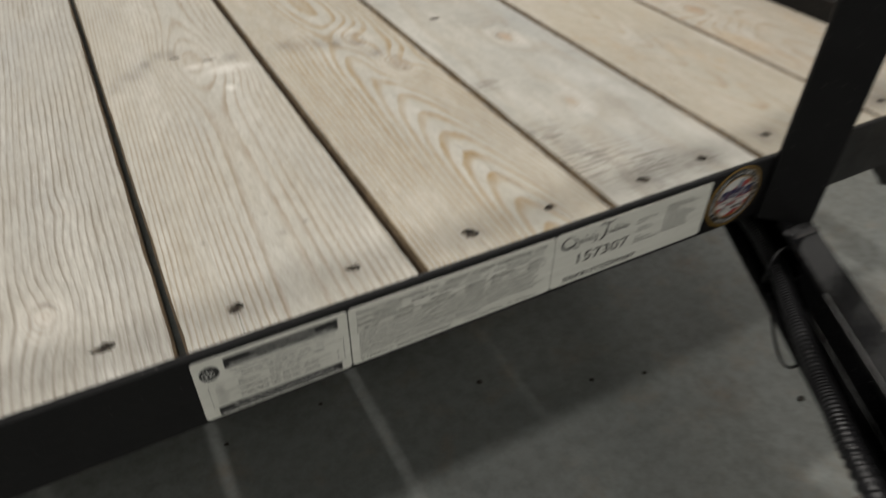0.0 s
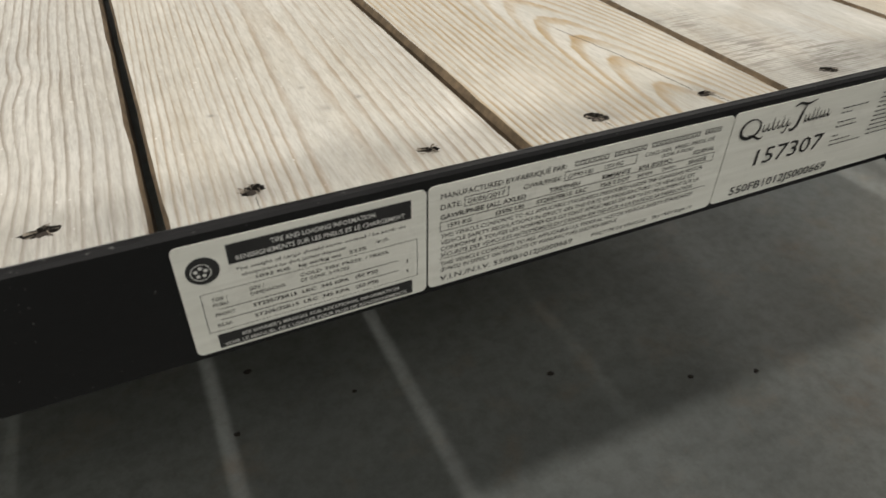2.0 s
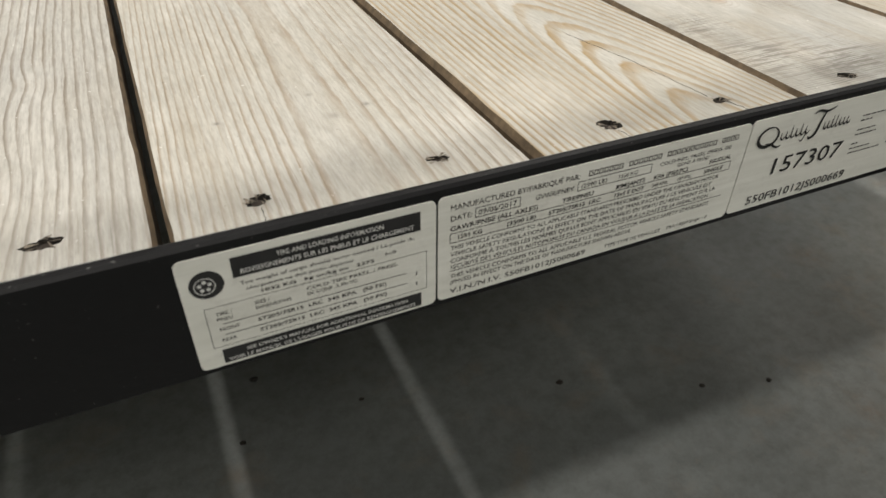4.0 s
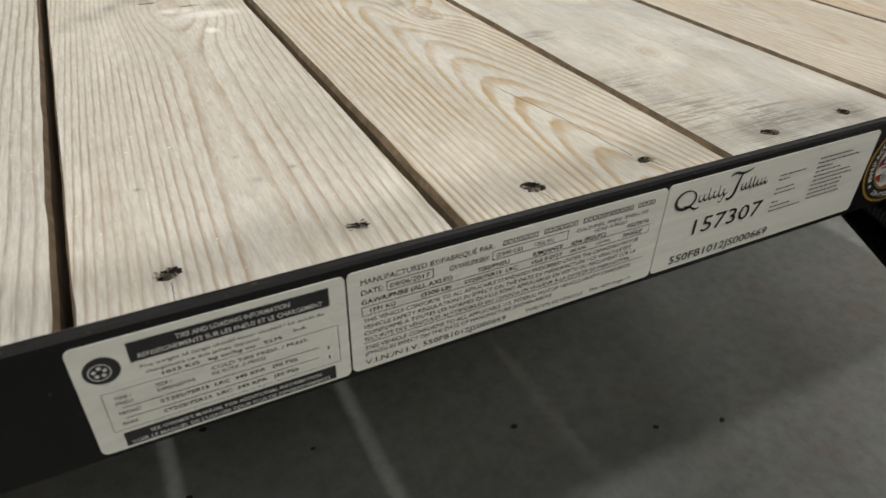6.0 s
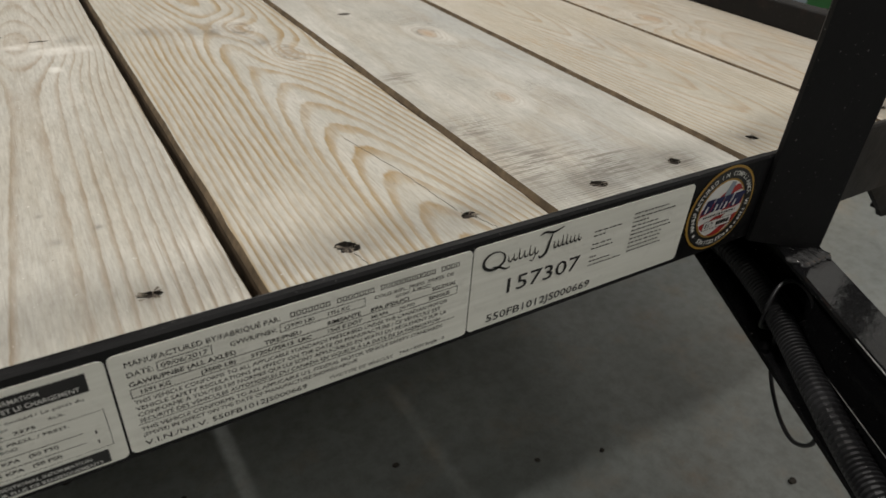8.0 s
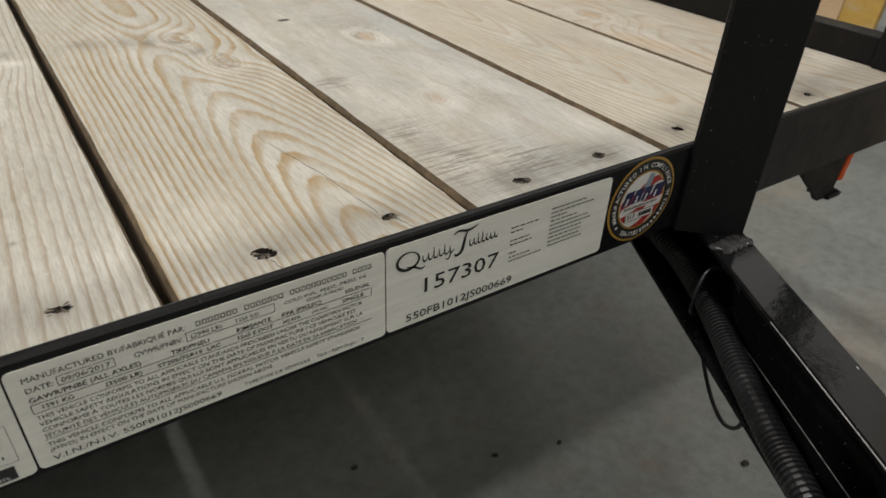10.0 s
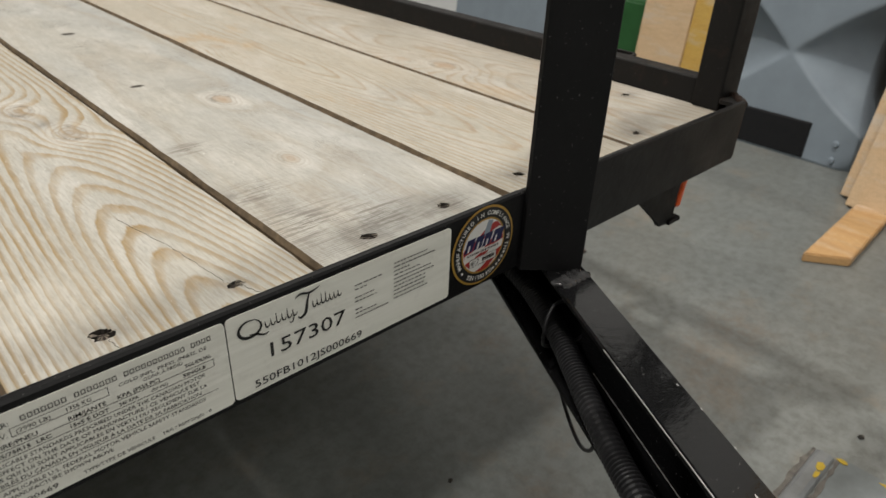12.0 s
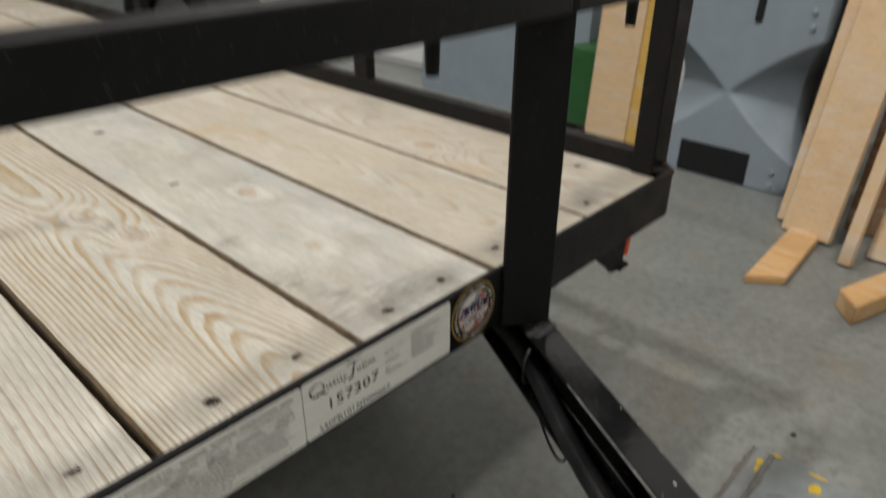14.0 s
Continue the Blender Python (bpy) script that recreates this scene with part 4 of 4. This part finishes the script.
    prism(bm, rounded(0.1196, 0.388, 0.2925, 0.4468, 0.003), Y, -0.0001, "y")
    c = part("stock_label", bm, STICKER, trailer, "off-white stock sticker with large number")
    bm = bmesh.new()
    script_mark(bm)
    write(bm, "157307", 0.1410, 0.4090, 0.0150, 0.0585, 0.002)
    write(bm, "550FB1012JS000669", 0.1320, 0.3915, 0.0078, 0.0800, 0.006)
    for i, (w, k) in enumerate(((0.023, 2), (0.010, 1), (0, 0), (0.016, 2), (0.018, 2), (0, 0), (0.006, 1), (0.018, 2), (0.028, 4))):
        if w:
            bars(bm, 0.2075, 0.2075 + w, 0.4330 - i * 0.0031, 0.0008, k * 3, -0.0012, 0.7)
    for i, (w, k) in enumerate(((0.030, 4), (0.038, 4), (0.014, 2), (0.024, 2), (0.034, 5), (0.037, 5), (0.029, 3), (0.029, 3), (0.028, 4), (0.031, 4))):
        bars(bm, 0.2400, 0.2400 + w, 0.4372 - i * 0.0031, 0.0009, k * 3, -0.0012, 0.7)
    part("print", bm, INK, c)

    # round compliance decal
    cx, cz = 0.3275, 0.4195
    bm = bmesh.new()
    disc(bm, cx, cz, 0.0330, -0.0006, 64)
    d = part("round_decal", bm, GOLD, trailer, "round compliance decal with gold rim and red, white and blue centre")
    bm = bmesh.new()
    ringlet(bm, cx, cz, 0.0233, 0.0312, -0.0009)
    part("dark_ring", bm, INK, d)
    bm = bmesh.new()
    disc(bm, cx, cz, 0.0218, -0.0009, 48)
    part("white_field", bm, WHITE_PRINT, d)
    bm = bmesh.new()
    arc_text(bm, "MANUFACTURED IN COMPLIANCE WITH", cx, cz, 0.0255, 205, -22, 0.0050)
    arc_text(bm, "GUIDELINES", cx, cz, 0.0255, -68, -128 + 4, 0.0050)
    for t in (-30, -38, -46, -54, -62, -142):
        u = radians(t)
        disc(bm, cx + 0.0276 * math.cos(u), cz + 0.0276 * math.sin(u), 0.0013, -0.0012, 8)
    part("rim_print", bm, WHITE_PRINT, d)
    bm = bmesh.new()
    for lo, hi in ((0.0050, 0.0112), (-0.0085, -0.0020), (-0.0208, -0.0150)):
        swath(bm, cx, cz, 0.0216, 24, lo, hi, 0.0013)
    part("red_stripe", bm, RED, d)
    bm = bmesh.new()
    pts = [(-0.002, 0.008), (0.005, 0.008), (0.0085, 0.0195), (0.0035, 0.0208)]
    bm.faces.new([bm.verts.new((cx + p, -0.0012, cz + q)) for p, q in pts])
    part("grey_staff", bm, GREY_PLASTIC, d)
    bm = bmesh.new()
    # emblem drawn as four leaning blocks
    for i, wdt in enumerate((0.0086, 0.0086, 0.0080, 0.0112)):
        x = cx - 0.0212 + i * 0.0096
        pts = [(x, 0.0), (x + wdt, 0.0003), (x + wdt + 0.0036, 0.0108), (x + 0.0036, 0.0104)]
        bm.faces.new([bm.verts.new((p, -0.0013, cz + q - 0.0005)) for p, q in pts])
    part("emblem", bm, NAVY, d)
    bm = bmesh.new()
    for i in range(4):
        x = cx - 0.0180 + i * 0.0096
        pts = [(x, 0.0), (x + 0.0018, 0.0), (x + 0.0034, 0.0052), (x + 0.0016, 0.0052)]
        bm.faces.new([bm.verts.new((p, -0.0015, cz + q)) for p, q in pts])
    quad(bm, cx - 0.0185, cz - 0.0052, cx + 0.0175, cz - 0.0018, -0.0013)
    quad(bm, cx - 0.0145, cz - 0.0148, cx + 0.0145, cz - 0.0078, -0.0013)
    part("plaque", bm, WHITE_PRINT, d)
    bm = bmesh.new()
    rule_box(bm, cx - 0.0145, cz - 0.0148, cx + 0.0145, cz - 0.0078, -0.0015, 0.0004)
    write(bm, "817", cx - 0.0130, cz - 0.0133, 0.0056, 0.0085, 0.012, y=-0.0015)
    bars(bm, cx - 0.001, cx + 0.0125, cz - 0.0130, 0.0034, 6, -0.0015)
    bars(bm, cx - 0.0175, cx + 0.0165, cz - 0.0044, 0.0018, 16, -0.0015, 0.6)
    part("print", bm, INK, d)


def disc(bm, x, z, r, y, n=32):
    bm.faces.new([bm.verts.new((x + r * math.cos(2 * math.pi * i / n), y, z + r * math.sin(2 * math.pi * i / n))) for i in range(n)])


def ringlet(bm, x, z, r0, r1, y, n=48):
    a = [[bm.verts.new((x + r * math.cos(2 * math.pi * i / n), y, z + r * math.sin(2 * math.pi * i / n))) for i in range(n)] for r in (r0, r1)]
    for i in range(n):
        j = (i + 1) % n
        bm.faces.new((a[0][i], a[0][j], a[1][j], a[1][i]))


def swath(bm, x, z, r, turn, z0, z1, wave):
    """A wavy stripe, turned by some degrees and clipped to a circle."""
    n, c, k = 22, math.cos(radians(turn)), math.sin(radians(turn))
    prev = None
    for i in range(n + 1):
        u = (-1 + 2 * i / n) * r * 0.99
        room_up = math.sqrt(max(0.0, r * r - u * u))
        w = wave * math.sin(u / r * 4.0)
        pair = []
        for q in (z0 + w, z1 + w):
            q = max(-room_up, min(room_up, q))
            pair.append(bm.verts.new((x + u * c - q * k, -0.0011, z + u * k + q * c)))
        if prev:
            bm.faces.new((prev[0], pair[0], pair[1], prev[1]))
        prev = pair


def arc_text(bm, text, cx, cz, r, a0, a1, size):
    """Letters set upright round a circle from angle a0 to a1."""
    n = len(text)
    for i, ch in enumerate(text):
        if ch == " ":
            continue
        a = radians(a0 + (a1 - a0) * i / (n - 1))
        m = Matrix.Translation((cx + r * math.cos(a), -0.0012, cz + r * math.sin(a))) @ Matrix.Rotation(math.pi / 2 - a, 4, "Y") @ Matrix.Translation((-size * 0.3, 0, 0))
        write(bm, ch, 0, 0, size, None, 0.02, 0, m)


def stroke(bm, pts, w0, w1, y=-0.0012):
    """A pen stroke that swells and thins."""
    p = smooth_path([(a, 0, b) for a, b in pts], 26)
    prev = None
    for i, q in enumerate(p):
        d = (p[min(i + 1, len(p) - 1)] - p[max(i - 1, 0)]).normalized()
        w = w0 + (w1 - w0) * math.sin(math.pi * i / (len(p) - 1))
        nrm = Vector((-d.z, 0, d.x)) * w
        pair = [bm.verts.new((q.x + s * nrm.x, y, q.z + s * nrm.z)) for s in (1, -1)]
        if prev:
            bm.faces.new((prev[0], prev[1], pair[1], pair[0]))
        prev = pair


def script_mark(bm):
    """The dealer's mark, drawn as flourishes only."""
    r = [(0.1335 + 0.0072 * math.cos(a), 0.4350 + 0.0058 * math.sin(a)) for a in [radians(60 + 36 * i) for i in range(11)]]
    stroke(bm, r, 0.0003, 0.0010)
    stroke(bm, [(0.1325, 0.4310), (0.1370, 0.4298), (0.1420, 0.4272), (0.1450, 0.4280)], 0.0002, 0.0007)
    x = 0.1432
    for i, h in enumerate((0.0040, 0.0042, 0.0068, 0.0046, 0.0066, 0.0046)):
        stroke(bm, [(x, 0.4318 + h), (x + 0.0003, 0.4322), (x + 0.0018, 0.4312), (x + 0.0030, 0.4330)], 0.0002, 0.0005)
        x += 0.0037
    stroke(bm, [(x - 0.004, 0.4340), (x - 0.003, 0.4310), (x - 0.0045, 0.4272), (x - 0.0065, 0.4280)], 0.0002, 0.0004)
    stroke(bm, [(0.1640, 0.4428), (0.1680, 0.4442), (0.1745, 0.4428), (0.1815, 0.4446)], 0.0003, 0.0008)
    stroke(bm, [(0.1740, 0.4432), (0.1722, 0.4375), (0.1705, 0.4300), (0.1670, 0.4275), (0.1650, 0.4290)], 0.0003, 0.0011)
    x = 0.1758
    for h in (0.0042, 0.0042, 0.0068, 0.0068, 0.0044, 0.0042, 0.0042):
        stroke(bm, [(x, 0.4318 + h), (x + 0.0003, 0.4322), (x + 0.0016, 0.4312), (x + 0.0026, 0.4330)], 0.0002, 0.0005)
        x += 0.0031


def wheels(trailer):
    """Axle and two road wheels under the middle of the deck."""
    bm = bmesh.new()
    box(bm, (-0.88, 1.73, 0.27), (0.88, 1.79, 0.33), 0.004, 2)
    box(bm, (-0.62, 1.75, 0.33), (-0.56, 1.77, BEAM_LO))
    box(bm, (0.56, 1.75, 0.33), (0.62, 1.77, BEAM_LO))
    part("axle", bm, BLACK_DULL, trailer)
    for x in (-0.98, 0.98):
        bm = bmesh.new()
        prof = [(0.19, -0.07), (0.27, -0.10), (0.318, -0.085), (0.33, -0.05), (0.33, 0.05), (0.318, 0.085), (0.27, 0.10), (0.19, 0.07)]
        rings = [[bm.verts.new((x + w, 1.76 + r * math.cos(a), 0.33 + r * math.sin(a))) for r, w in prof] for a in [2 * math.pi * i / 48 for i in range(48)]]
        for i in range(48):
            a, b = rings[i], rings[(i + 1) % 48]
            for k in range(len(prof)):
                q = (k + 1) % len(prof)
                bm.faces.new((a[k], a[q], b[q], b[k]))
        wheel = part("wheel", bm, DARK_PLASTIC, trailer, "black rubber tyre")
        bm = bmesh.new()
        bmesh.ops.create_cone(bm, cap_ends=True, segments=32, radius1=0.192, radius2=0.192, depth=0.10)
        bmesh.ops.transform(bm, matrix=pose(x, 1.76, 0.33, 0, 90, 0), verts=bm.verts)
        part("rim", bm, ZINC, wheel)


def build_trailer():
    trailer = empty("utility_trailer", "black steel utility trailer with weathered pine plank deck", "trailer")
    front_frame(trailer)
    railings(trailer)
    tongue(trailer)
    paint_chips(trailer)
    stake_pocket(trailer, 0.196)
    stake_pocket(trailer, 1.05)
    marker(trailer)
    wheels(trailer)
    stickers(trailer)
    deck(trailer)


# ---- things round the trailer ----
LUMBER = wood("fresh_lumber", 0.05, 0.2, 0.02, 0.02, (0.68, 0.49, 0.30), (0.60, 0.40, 0.22), 0.3, (), 2.2, 0.01, 0.2)
LUMBER_ORANGE = wood("orange_lumber", 1.5, 0.1, 0.02, 0.008, (0.62, 0.38, 0.17), (0.47, 0.25, 0.09), 0.55, (), 4.2, 0.01, 0.1)
LUMBER_YELLOW = wood("yellow_lumber", 0.6, 0.2, 0.02, 0.02, (0.62, 0.40, 0.10), (0.50, 0.28, 0.06), 0.4, (), 3.1, 0.01, 0.1)
LUMBER_DARK = wood("old_brown_lumber", 1.8, 0.1, 0.02, 0.008, (0.24, 0.135, 0.062), (0.13, 0.07, 0.032), 0.5, (), 6.2, 0.01, 0.2)


def plank(name, label, base, top, width, thick, mat, turn=0.0, group=""):
    """A board whose lower end stands at base and which leans towards top; width runs along y."""
    b, t = Vector(base), Vector(top)
    axis = (t - b).normalized()
    side = Matrix.Rotation(radians(turn), 3, "Z") @ Vector((0, 1, 0))
    side = (side - axis * side.dot(axis)).normalized()
    nrm = side.cross(axis)
    bm = bmesh.new()
    box(bm, (-width / 2, -thick / 2, 0), (width / 2, thick / 2, (t - b).length), 0.0025, 2)
    low = min((Matrix((side, nrm, axis)).transposed() @ v.co).z for v in bm.verts)
    m = Matrix.Translation(b - Vector((0, 0, b.z + low))) @ Matrix((side, nrm, axis)).transposed().to_4x4()
    bmesh.ops.transform(bm, matrix=m, verts=bm.verts)
    return tagged(finish(name, bm, mat), label, "lumber", group)


def plastic_panel():
    """A tall moulded bin whose face carries a large X between two hollows."""
    thing = empty("plastic_bin", "blue-grey moulded plastic bin with a large raised X", "bin", (1.895, 0.375, 0))
    bm = bmesh.new()
    ny, nz = 64, 130
    y0, y1, z0, z1 = -0.225, 0.225, 0.0, 0.90
    cz, per = 0.27, 0.62
    rows = []
    for j in range(nz + 1):
        row = []
        for i in range(ny + 1):
            u, w = i / ny, j / nz
            y, z = y0 + (y1 - y0) * u, z0 + (z1 - z0) * w
            dz = ((z - cz + per / 2) % per) - per / 2
            a = abs(y) - 0.004
            depth = 0.0
            if a > 1.30 * abs(dz):
                depth = 0.42 * a * (1 - (1.30 * dz / a) ** 2)
            if z < 0.05 and abs(y) > 0.19:
                depth += max(0.0, (0.05 - z)) ** 2 * 6 * (abs(y) - 0.19) / 0.03
            waist = 1 - 0.21 * max(0.0, 1 - (1.30 * dz / 0.225) ** 2)
            row.append(bm.verts.new((depth, y * waist, z)))
        rows.append(row)
    for a, b in zip(rows, rows[1:]):
        for i in range(ny):
            bm.faces.new((a[i], a[i + 1], b[i + 1], b[i]))
    rim = [e for e in bm.edges if e.is_boundary]
    out = bmesh.ops.extrude_edge_only(bm, edges=rim)
    for v in out["geom"]:
        if isinstance(v, bmesh.types.BMVert):
            v.co.x = 0.30
    part("body", bm, GREY_PLASTIC, thing, smooth=True)
    # no recess is cut: a near-black block stands for the slot's shade
    bm = bmesh.new()
    box(bm, (-0.004, -0.106, 0.004), (0.02, 0.112, 0.105), 0.006, 2)
    part("foot_slot", bm, DARK_PLASTIC, thing, "fork slot with worn upper edge, its shaded hollow a near-black block")
    for y, z in ((-0.178, 0.022), (-0.176, 0.066), (-0.190, 0.475), (-0.186, 0.515)):
        bm = bmesh.new()
        bmesh.ops.create_cone(bm, cap_ends=True, segments=14, radius1=0.0085, radius2=0.006, depth=0.008)
        bmesh.ops.transform(bm, matrix=pose(-0.003, y, z, 0, -90, 0), verts=bm.verts)
        part("bolt", bm, GREY_PLASTIC, thing)
    bm = bmesh.new()
    box(bm, (-0.008, -0.058, 0.475), (0.004, -0.038, 0.56), 0.004, 2)
    part("latch", bm, DARK_PLASTIC, thing)


def grey_crate():
    thing = empty("plastic_crate", "tall plain grey plastic crate with sloping side", "crate", (2.05, 1.35, 0))
    bm = bmesh.new()
    prism(bm, rounded(-0.40, 0.0, 0.40, 0.9, 0.03), 0.0, 0.5, "x")
    for v in bm.verts:
        v.co.y += (0.45 - v.co.z) * 0.12 if v.co.y > 0 else 0
    part("body", bm, GREY_PLASTIC, thing)
    bm = bmesh.new()
    box(bm, (-0.012, -0.40, 0.82), (0.0, 0.34, 0.88), 0.005, 2)
    part("rim", bm, GREY_PLASTIC, thing)


def white_cabinet():
    thing = empty("white_cabinet", "glossy white sheet-metal cabinet beyond the trailer", "cabinet", (2.28, 2.45, 0))
    bm = bmesh.new()
    box(bm, (0, -0.62, 0.0), (0.33, 0.62, 0.95), 0.008, 2)
    part("body", bm, WHITE_WALL, thing)
    bm = bmesh.new()
    box(bm, (-0.012, -0.60, 0.03), (-0.001, -0.004, 0.92), 0.003, 2)
    part("door", bm, WHITE_WALL, thing)
    bm = bmesh.new()
    box(bm, (-0.012, 0.004, 0.03), (-0.001, 0.60, 0.92), 0.003, 2)
    part("door", bm, WHITE_WALL, thing)


def green_bin():
    thing = empty("green_cabinet", "dark green enamelled low cabinet", "cabinet", (1.98, 0.92, 0))
    bm = bmesh.new()
    box(bm, (0, -0.10, 0.0), (0.3, 0.055, 0.31), 0.006, 2)
    part("body", bm, GREEN, thing)
    bm = bmesh.new()
    box(bm, (-0.004, -0.09, 0.015), (0.0, 0.045, 0.30), 0.002, 1)
    part("door", bm, GREEN, thing)


def floor_panel():
    thing = empty("metal_panel", "thin blue-grey painted metal panel with yellow flecks, lying on the floor", "panel", (0.64, -0.38, 0))
    bm = bmesh.new()
    rng = random.Random(5)
    edge = [(0.196 + rng.uniform(-0.0025, 0.0025), 0.172 - 0.37 * i / 24) for i in range(25)]
    prism(bm, edge[::-1] + [(-0.24, 0.172), (-0.24, -0.198)][::1], 0.0, 0.0022, "z")
    part("sheet", bm, PANEL_PAINT, thing)
    # low folded lip along one side
    bm = bmesh.new()
    prism(bm, [(0.174, 0.0022), (0.176, 0.0048), (0.181, 0.0068), (0.192, 0.0068), (0.197, 0.0045), (0.199, 0.0)], -0.24, 0.186, "x")
    part("folded_lip", bm, ZINC, thing, "worn folded lip")
    for y0, y1, x0, x1 in ((0.198, 0.205, -0.24, 0.190), (0.166, 0.171, -0.24, 0.192)):
        bm = bmesh.new()
        n = 40
        ring = [(x0 + (x1 - x0) * i / n, y0 + rng.uniform(-0.0022, 0.0022)) for i in range(n + 1)] + [(x1 - (x1 - x0) * i / n, y1 + rng.uniform(-0.0022, 0.0022)) for i in range(n + 1)]
        prism(bm, ring, 0.0001 if y0 > 0.19 else 0.0023, 0.0012 if y0 > 0.19 else 0.0032, "z")
        part("dirt_line", bm, GRIME, thing, "brown dirt gathered along the lip")
    for x, y, sx, sy, z in ((0.155, 0.181, 0.009, 0.0065, 0.0069), (0.137, 0.180, 0.008, 0.0035, 0.0069), (0.161, 0.100, 0.013, 0.0085, 0.0023), (0.190, 0.104, 0.003, 0.014, 0.0023), (0.190, 0.165, 0.004, 0.007, 0.0033)):
        bm = bmesh.new()
        n = 11
        ring = [bm.verts.new((x + sx * (0.7 + rng.random() * 0.5) * math.cos(6.283 * i / n), y + sy * (0.7 + rng.random() * 0.5) * math.sin(6.283 * i / n), z)) for i in range(n)]
        top = bm.faces.new(ring)
        ex = bmesh.ops.extrude_face_region(bm, geom=[top])
        bmesh.ops.translate(bm, verts=[v for v in ex["geom"] if isinstance(v, bmesh.types.BMVert)], vec=(0, 0, 0.0006))
        part("paint_fleck", bm, YELLOW, thing, "yellow paint fleck")
    for pts in ([(0.124, 0.100), (0.140, 0.088), (0.150, 0.076), (0.158, 0.055)], [(0.10, 0.15), (0.115, 0.13), (0.11, 0.12)]):
        bm = bmesh.new()
        tube(bm, smooth_path([(p, q, 0.0023) for p, q in pts], 20), 0.0009, 6)
        part("scuff", bm, GRIME, thing, "dark scuff mark")


def floor_litter():
    """Dark crumbs lying on the floor."""
    rng = random.Random(9)
    for x, y, s in ((0.42, 0.105, 0.005), (0.191, 0.204, 0.006), (-0.03, 0.275, 0.004), (-0.165, 0.27, 0.005), (-0.135, 0.355, 0.006), (0.900, -0.215, 0.007), (1.015, 0.348, 0.012), (0.589, -0.038, 0.008), (0.341, 0.131, 0.005)):
        bm = bmesh.new()
        bmesh.ops.create_icosphere(bm, subdivisions=2, radius=s * 0.7)
        for v in bm.verts:
            v.co = Vector((v.co.x * rng.uniform(0.7, 1.3), v.co.y * rng.uniform(0.6, 1.1), v.co.z * 0.35))
        low = min(v.co.z for v in bm.verts)
        bmesh.ops.translate(bm, verts=bm.verts, vec=(x, y, -low))
        tagged(finish("crumb", bm, RUSTY_EDGE if s > 0.009 else TORN, None, "", True), "small dark crumb of dirt on the floor", "debris", "crumbs on the floor")


room()
for lx, ly, share, width, length in LAMP_SPOTS:
    ceiling_lamp(lx, ly, share, width, length)
plastic_panel()
grey_crate()
white_cabinet()
green_bin()
STACK = "planks leaning by the wall"
plank("leaning_plank", "pale pine plank leaning upright", (1.668, 0.017, 0), (2.585, -0.008, 3.18), 0.130, 0.019, LUMBER, -17, STACK)
plank("leaning_plank", "pale pine plank leaning behind another", (1.722, 0.052, 0), (2.585, 0.090, 3.08), 0.112, 0.030, LUMBER, -17, STACK)
plank("leaning_plank", "dark brown old plank standing against the plastic bin", (2.10, 0.122, 0), (2.13, 0.122, 1.3), 0.34, 0.02, LUMBER_DARK, 90, STACK)
plank("leaning_plank", "dark brown old plank leaning upright", (1.80, -0.12, 0), (2.60, -0.075, 3.0), 0.16, 0.02, LUMBER_DARK, 0, STACK)
plank("leaning_plank", "narrow pale pine strip leaning upright", (1.577, -0.102, 0), (2.60, -0.085, 3.25), 0.030, 0.018, LUMBER, -17, STACK)
plank("leaning_plank", "pale pine plank leaning upright", (1.655, -0.195, 0), (2.60, -0.235, 3.1), 0.13, 0.02, LUMBER, 0, STACK)
plank("leaning_plank", "wide pale board standing behind the trailer", (1.885, 0.752, 0), (1.975, 0.752, 1.1), 0.155, 0.02, LUMBER, 0, "boards behind the trailer")
plank("leaning_plank", "narrow yellow-orange board standing behind the trailer", (1.89, 0.626, 0), (1.98, 0.626, 1.1), 0.096, 0.02, LUMBER_YELLOW, 0, "boards behind the trailer")


def offcut(label, outline, thick, mat):
    bm = bmesh.new()
    prism(bm, outline, 0, thick, "z")
    bmesh.ops.bevel(bm, geom=bm.edges[:], offset=0.0025, segments=2, affect="EDGES")
    tagged(finish("wood_offcut", bm, mat), label, "lumber", "offcuts on the floor")


offcut("orange pine offcut with slanted end lying under the leaning plank", [(1.330, 0.042), (1.384, -0.031), (1.70, -0.016), (1.665, 0.056)], 0.020, LUMBER_ORANGE)
offcut("thick orange pine offcut lying on the floor", [(1.372, -0.140), (1.312, -0.188), (1.597, -0.284), (1.657, -0.236)], 0.044, LUMBER_ORANGE)
floor_panel()
floor_litter()
build_trailer()
